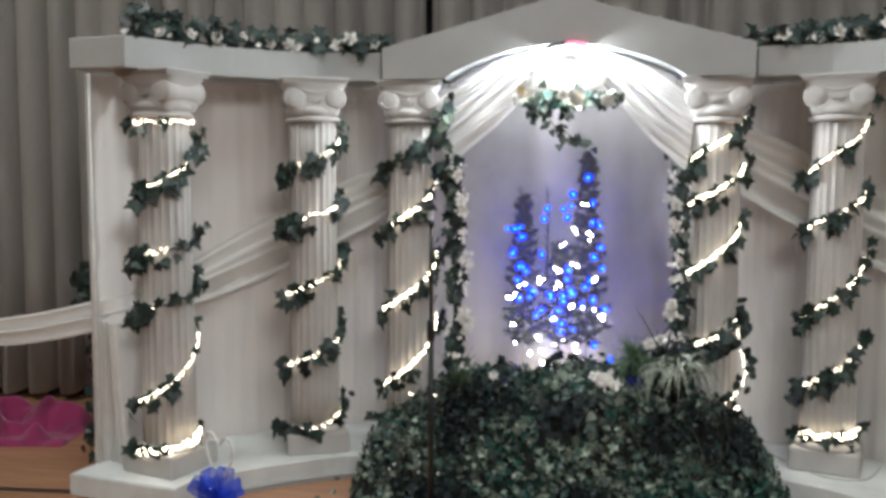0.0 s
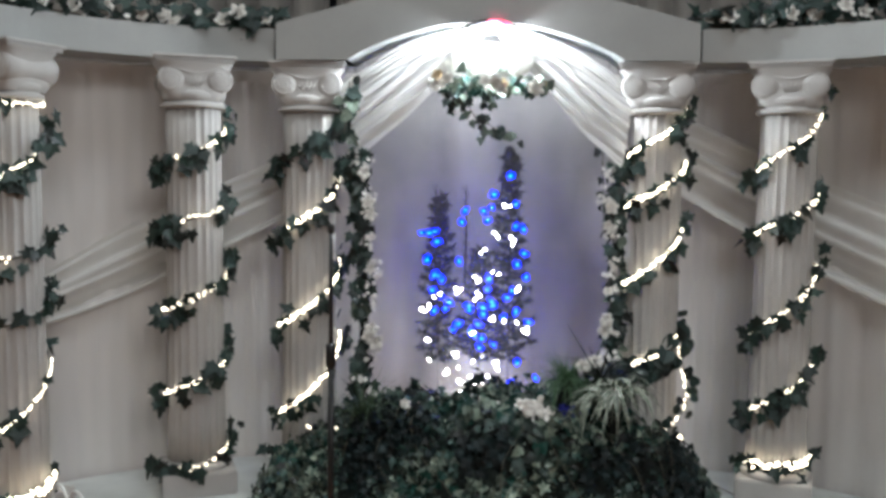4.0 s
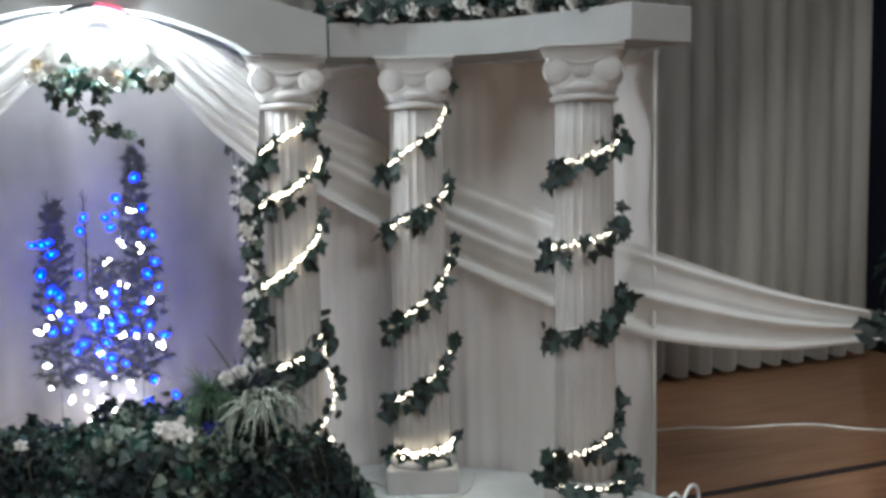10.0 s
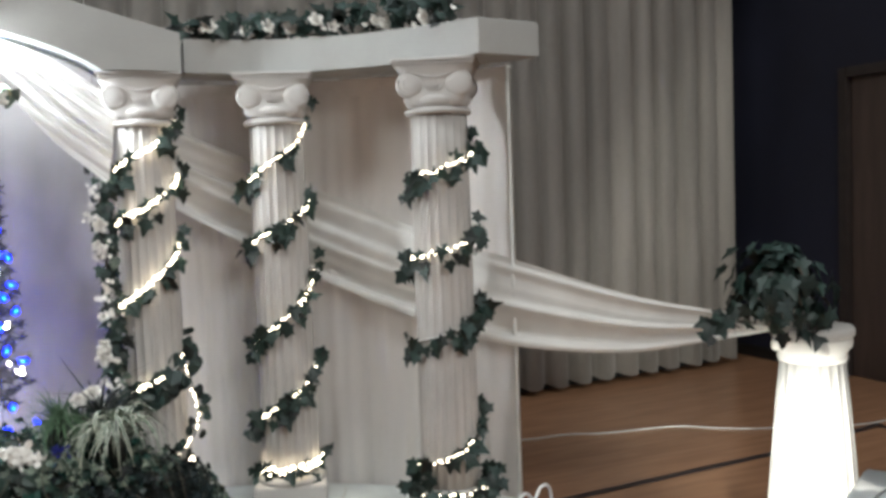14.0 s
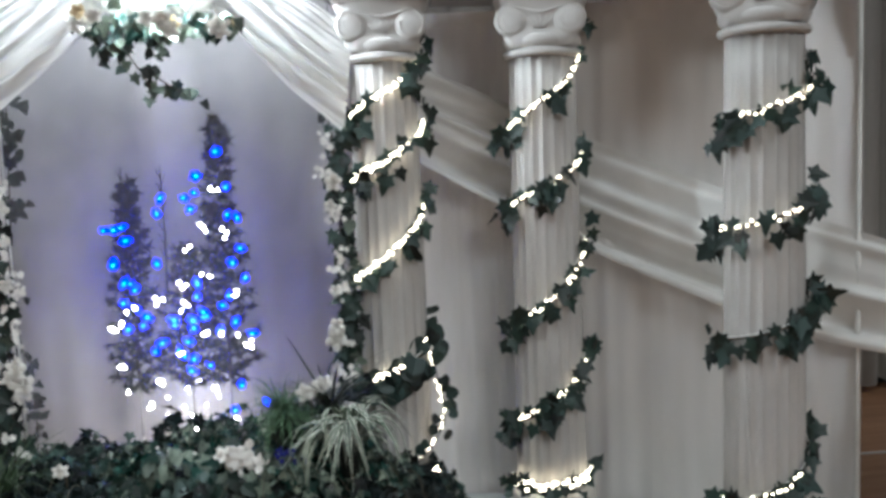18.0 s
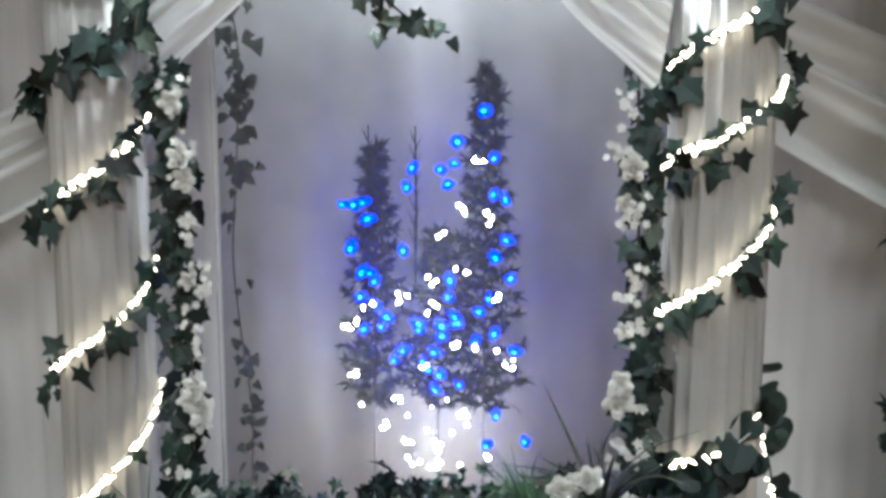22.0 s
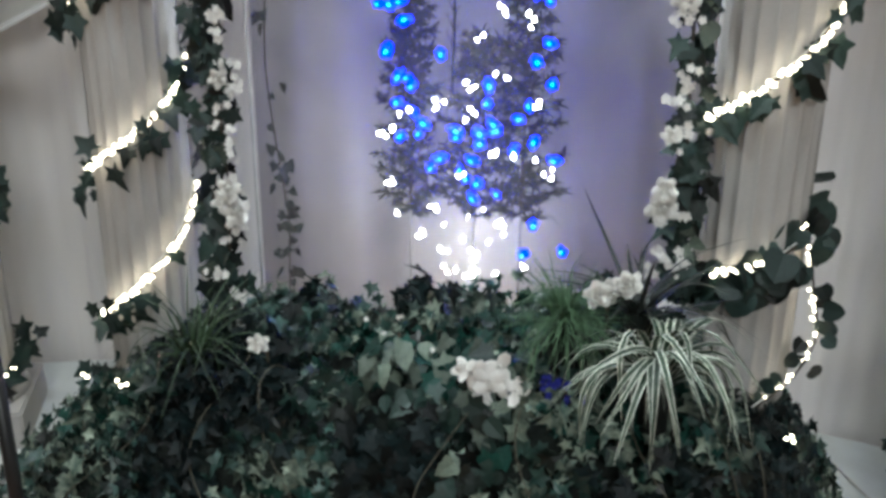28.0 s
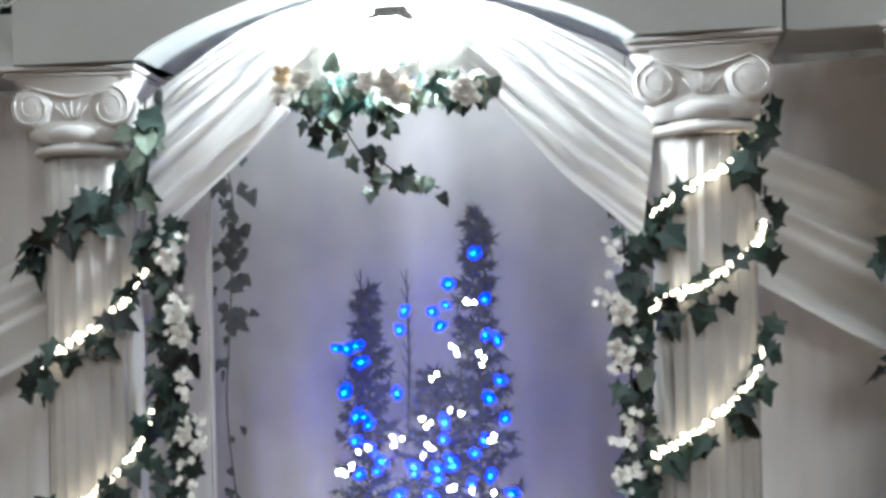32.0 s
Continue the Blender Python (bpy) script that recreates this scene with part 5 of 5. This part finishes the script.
# ---- pedestals with ivy plants at the ends of the drapes ----
def pedestal(x, y, turn):
    top = thing("pedestal", "white plaster half-column pedestal on a square foot, brightly lit", "pedestal", (x, y, 0), turn, "two pedestals")
    top.scale = (1.14, 1.14, 1.14)
    bm = bmesh.new()
    box(bm, -0.20, 0.20, -0.20, 0.20, 0.0, 0.04, 0.006)
    box(bm, -0.175, 0.175, -0.175, 0.175, 0.04, 0.10, 0.008)
    part("foot", bm, PLASTER, top, smooth=False)
    bm = bmesh.new()
    lathe(bm, [(0.163, 0.10), (0.157, 0.14), (0.144, 0.3), (0.127, 0.5), (0.112, 0.66)], 160, lambda a, r, z: r - 0.007 * abs(math.sin(a * 10)) ** 0.8)
    part("shaft", bm, PLASTER, top)
    bm = bmesh.new()
    lathe(bm, [(0.112, 0.658), (0.117, 0.664), (0.119, 0.675), (0.115, 0.685), (0.122, 0.70), (0.132, 0.735), (0.135, 0.745)], 36)
    cap = part("capital", bm, PLASTER, top)
    for sx in (-1, 1):
        for sy in (-1, 1):
            bm = bmesh.new()
            lathe(bm, [(0.004, -0.012), (0.022, -0.010), (0.025, 0.0), (0.022, 0.010), (0.004, 0.012)], 18)
            part("volute", bm, PLASTER, cap, m=pose(sx * 0.088, sy * 0.088, 0.717, 90, 0, 0))
    part("tabletop", lathe(bmesh.new(), [(0.134, 0.745), (0.141, 0.752), (0.141, 0.772), (0.135, 0.78)], 40), PLASTER, top)
    plant = thing("ivy_plant", "bushy dark ivy plant in a white pot on a pedestal", "plant", (x - (0.115 if x > 0 else -0.055), y + 0.03, 0.890), 0, "two ivy plants")
    plant.scale = (1.2, 1.2, 1.2)
    part("pot", lathe(bmesh.new(), [(0.05, 0.0), (0.058, 0.03), (0.062, 0.06), (0.066, 0.064), (0.058, 0.066)], 24), POT, plant)
    for k in range(8):
        a = RNG.uniform(0, 6.28)
        tipp = Vector((math.cos(a) * 0.17, math.sin(a) * 0.17, RNG.uniform(0.0, 0.26)))
        part("stem", tube(bmesh.new(), glide([(0, 0, 0.1), tipp * 0.5 + Vector((0, 0, 0.14)), tipp], 8), 0.003, 4), STEM, plant)
    for k in range(200):
        a, el = RNG.uniform(0, 6.28), RNG.uniform(-0.75, 1.5)
        r = RNG.uniform(0.09, 0.20) * (1 + 0.5 * noise.noise((2.2 * math.cos(a) * math.cos(el), 2.2 * math.sin(a), 2.2 * math.sin(el) + x)))
        o = Vector((math.cos(a) * math.cos(el), math.sin(a) * math.cos(el), math.sin(el) * 0.95))
        p = o * r * 0.92 + Vector((-0.025, 0, 0.115))
        if p.z < 0.02 and o.xy.length * r < 0.14:
            p.z = 0.03
        add_leaf(plant, p, o + Vector((0, 0, 0.2)), (o.x, o.y, -0.9), RNG.uniform(0.045, 0.08), STARLEAVES)
    for k in range(14):
        p = Vector((RNG.uniform(-0.07, 0.11), -0.125, RNG.uniform(-0.035, 0.06)))
        add_leaf(plant, p, (0, -1, 0.3), (RNG.uniform(-0.4, 0.4), 0, -1), RNG.uniform(0.045, 0.07), STARLEAVES)
    for k in range(16):
        f = k / 15
        p = Vector((-0.19 - 0.17 * f, -0.02, 0.09 - 0.08 * f)) + jitter(0.025)
        add_leaf(plant, p, (-0.3, -0.8, 0.4), (-0.5, 0, -0.8), RNG.uniform(0.04, 0.06))
    return top


pedestal(3.15, 4.12, 17)
pedestal(-3.17, 4.12, -17)

# ---- wire hearts with blue bows at the platform's ends ----
def heart_stand(x, y, turn, bow_z, label, bow_x=0.03, bow_size=0.86):
    top = thing("heart_stand", label, "ornament", (x, y, 0), turn, "heart stands")
    part("foot", lathe(bmesh.new(), [(0.085, 0.0), (0.085, 0.006), (0.02, 0.014), (0.006, 0.02)], 24), WIRE, top)
    part("post", tube(bmesh.new(), [(0, 0, 0.015), (0, 0, 0.15), (0, 0, 0.27)], 0.005, 6), WIRE, top)
    for s in (-1, 1):
        pts = [(0, 0, 0.235), (s * 0.06, 0, 0.30), (s * 0.102, 0, 0.375), (s * 0.09, 0, 0.43), (s * 0.045, 0, 0.442), (s * 0.005, 0, 0.405)]
        part("heart_half", tube(bmesh.new(), glide(pts, 30), 0.006, 7), WIRE, top, "white enamelled wire")
    bow = part("bow", small_knot(), TULLE, top, "gathered blue tulle bow", m=pose(bow_x, -0.03, bow_z) @ Matrix.Scale(bow_size, 4))
    for k in range(13):
        a = 2 * math.pi * k / 13
        part("loop", tulle_loop(0.15, 0.085), TULLE, bow, m=pose(0, 0, 0, RNG.uniform(-30, 30), math.degrees(a), RNG.uniform(-25, 25)))
    for s in (-1, 1):
        bm = bmesh.new()
        grid(bm, lambda u, v: (s * (0.01 + 0.05 * v + 0.02 * math.sin(5 * v)) + (u - 0.5) * 0.05, -0.012 - 0.01 * math.sin(6 * u), -0.17 * v), 6, 10)
        part("tail", bm, TULLE, bow)


def small_knot():
    bm = bmesh.new()
    bmesh.ops.create_icosphere(bm, subdivisions=2, radius=0.02)
    return bm


def tulle_loop(long, wide):
    bm = bmesh.new()

    def at(u, v):
        a = math.pi * 2 * v
        r = long * 0.5 * (1 - math.cos(a))
        return ((u - 0.5) * wide * math.sin(math.pi * min(v, 1 - v) + 0.25), 0.028 * math.sin(a) + 0.006 * math.sin(9 * u), r)
    grid(bm, at, 6, 16)
    return bm


heart_stand(1.83, 4.10, 25, 0.275, "white wire heart on a stand with a blue tulle bow", -0.065, 0.85)
heart_stand(-1.38, 4.29, -35, 0.19, "white wire heart on a stand with a blue tulle bow")

# ---- white folding chairs ----
def folding_chair(x, y, turn):
    top = thing("folding_chair", "white plastic folding chair, unfolded, on the hall floor", "chair", (x, y, 0), turn, "white folding chairs")
    bm = bmesh.new()
    box(bm, -0.20, 0.20, -0.20, 0.20, 0.425, 0.45, 0.010, 3)
    part("seat", bm, CHAIR, top)
    bm = bmesh.new()
    grid(bm, lambda u, v: (-0.215 + 0.43 * u, 0.165 + 0.085 * v + 0.045 * (1 - (2 * u - 1) ** 2), 0.56 + 0.27 * v + 0.035 * (1 - (2 * u - 1) ** 2) * v), 16, 8)
    bmesh.ops.solidify(bm, geom=bm.faces[:], thickness=0.02)
    part("backrest", bm, CHAIR, top)
    for s in (-1, 1):
        part("front_leg", tube(bmesh.new(), glide([(s * 0.225, -0.26, 0.0), (s * 0.225, -0.02, 0.40), (s * 0.222, 0.16, 0.66), (s * 0.215, 0.24, 0.82)], 18), 0.013, 8), CHAIR, top)
        part("rear_leg", tube(bmesh.new(), [(s * 0.205, 0.26, 0.0), (s * 0.205, 0.05, 0.30), (s * 0.205, -0.12, 0.43)], 0.012, 8), CHAIR, top)
        for yy in (-0.26, 0.26):
            part("rubber_foot", lathe(bmesh.new(), [(0.016, 0.0), (0.017, 0.025), (0.014, 0.03)], 12), BLACK, top, m=pose(s * (0.225 if yy < 0 else 0.205), yy, 0))
    part("cross_bar", tube(bmesh.new(), [(-0.225, -0.19, 0.12), (0.225, -0.19, 0.12)], 0.009, 8), CHAIR, top)
    part("cross_bar", tube(bmesh.new(), [(-0.205, 0.20, 0.10), (0.205, 0.20, 0.10)], 0.009, 8), CHAIR, top)
    part("top_rail", tube(bmesh.new(), glide([(-0.215, 0.24, 0.82), (-0.11, 0.278, 0.845), (0.11, 0.278, 0.845), (0.215, 0.24, 0.82)], 18), 0.016, 10), CHAIR, top)
    return top


chair = folding_chair(2.88, 3.42, 211)
for cx, cy, turn in ((2.52, 3.16, 211), (1.89, 2.38, 24), (1.43, 2.27, 23)):
    copy_thing(chair, pose(cx, cy, 0, 0, 0, turn))

# ---- stand, cables and cloth on the floor ----
stand = thing("microphone_stand", "slim black microphone stand without a microphone", "stand", (-0.51, 4.485, 0))
part("foot", lathe(bmesh.new(), [(0.13, 0.0), (0.13, 0.012), (0.03, 0.03), (0.012, 0.05)], 32), BLACK, stand)
part("lower_tube", tube(bmesh.new(), [(0, 0, 0.04), (0, 0, 0.45), (0, 0, 0.86)], 0.012, 12), BLACK, stand)
part("upper_tube", tube(bmesh.new(), [(0, 0, 0.86), (0, 0, 1.1), (0, 0, 1.32)], 0.008, 12), BLACK, stand)
part("clutch", lathe(bmesh.new(), [(0.014, 0.84), (0.018, 0.85), (0.018, 0.92), (0.012, 0.93)], 14), BLACK, stand)
part("thread_tip", lathe(bmesh.new(), [(0.010, 1.318), (0.012, 1.325), (0.012, 1.345), (0.006, 1.35)], 12), BLACK, stand)


def cable(pts, label, r=0.005):
    ob = part("cable", tube(bmesh.new(), glide(pts, 70), r, 6), CABLE, None)
    tagged(ob, label, "cable")


bm = bmesh.new()
grid(bm, lambda u, v: (-2.25 + (0.12 + 0.06 * (1 - v)) * u + 0.012 * math.sin(20 * u), 4.88 + 0.022 * math.sin(24 * u + 1) - 0.05 * u, 0.004 + 0.80 * v), 40, 8)
tagged(part("cloth_tail", bm, CHIFFON, None), "white chiffon tail hanging from the drape to the floor", "drape")
cable([(2.35, 6.12, 0.006), (2.65, 6.10, 0.006), (2.9, 6.02, 0.006), (3.15, 5.99, 0.006), (3.35, 5.90, 0.006), (3.8, 5.80, 0.006), (4.0, 5.62, 0.006), (4.25, 5.47, 0.006), (4.75, 5.26, 0.006), (5.25, 5.28, 0.006), (5.6, 5.36, 0.006), (5.74, 5.38, 0.006)], "white cable lying across the wooden floor", 0.0045)
cable([(1.05, 5.62, DECK_Z + 0.006), (1.15, 5.38, DECK_Z + 0.006), (1.28, 5.19, DECK_Z + 0.006), (1.45, 5.20, DECK_Z + 0.006), (1.58, 5.42, DECK_Z + 0.006)], "thin pale cable looped round a column's plinth", 0.0035)

bm = bmesh.new()


def heap(u, v):
    x, y = (u - 0.5) * 0.98, (v - 0.5) * 0.66
    d = max(0.0, 1 - (abs(u - 0.5) * 2) ** 2.2) * max(0.0, 1 - (abs(v - 0.5) * 2) ** 2.2)
    z = d ** 0.5 * (0.08 + 0.26 * noise.noise((x * 4, y * 5, 2)) + 0.10 * noise.noise((x * 12, y * 12, 7)))
    return (x + 0.04 * noise.noise((y * 6, 0, 1)), y, max(0.002, z))


grid(bm, heap, 46, 34)
tagged(put("crumpled_cloth", mesh_of("crumpled_cloth", bm, PINK), None, pose(-3.30, 5.60, 0, 0, 0, 8)), "crumpled magenta cloth lying on the wooden floor", "cloth")
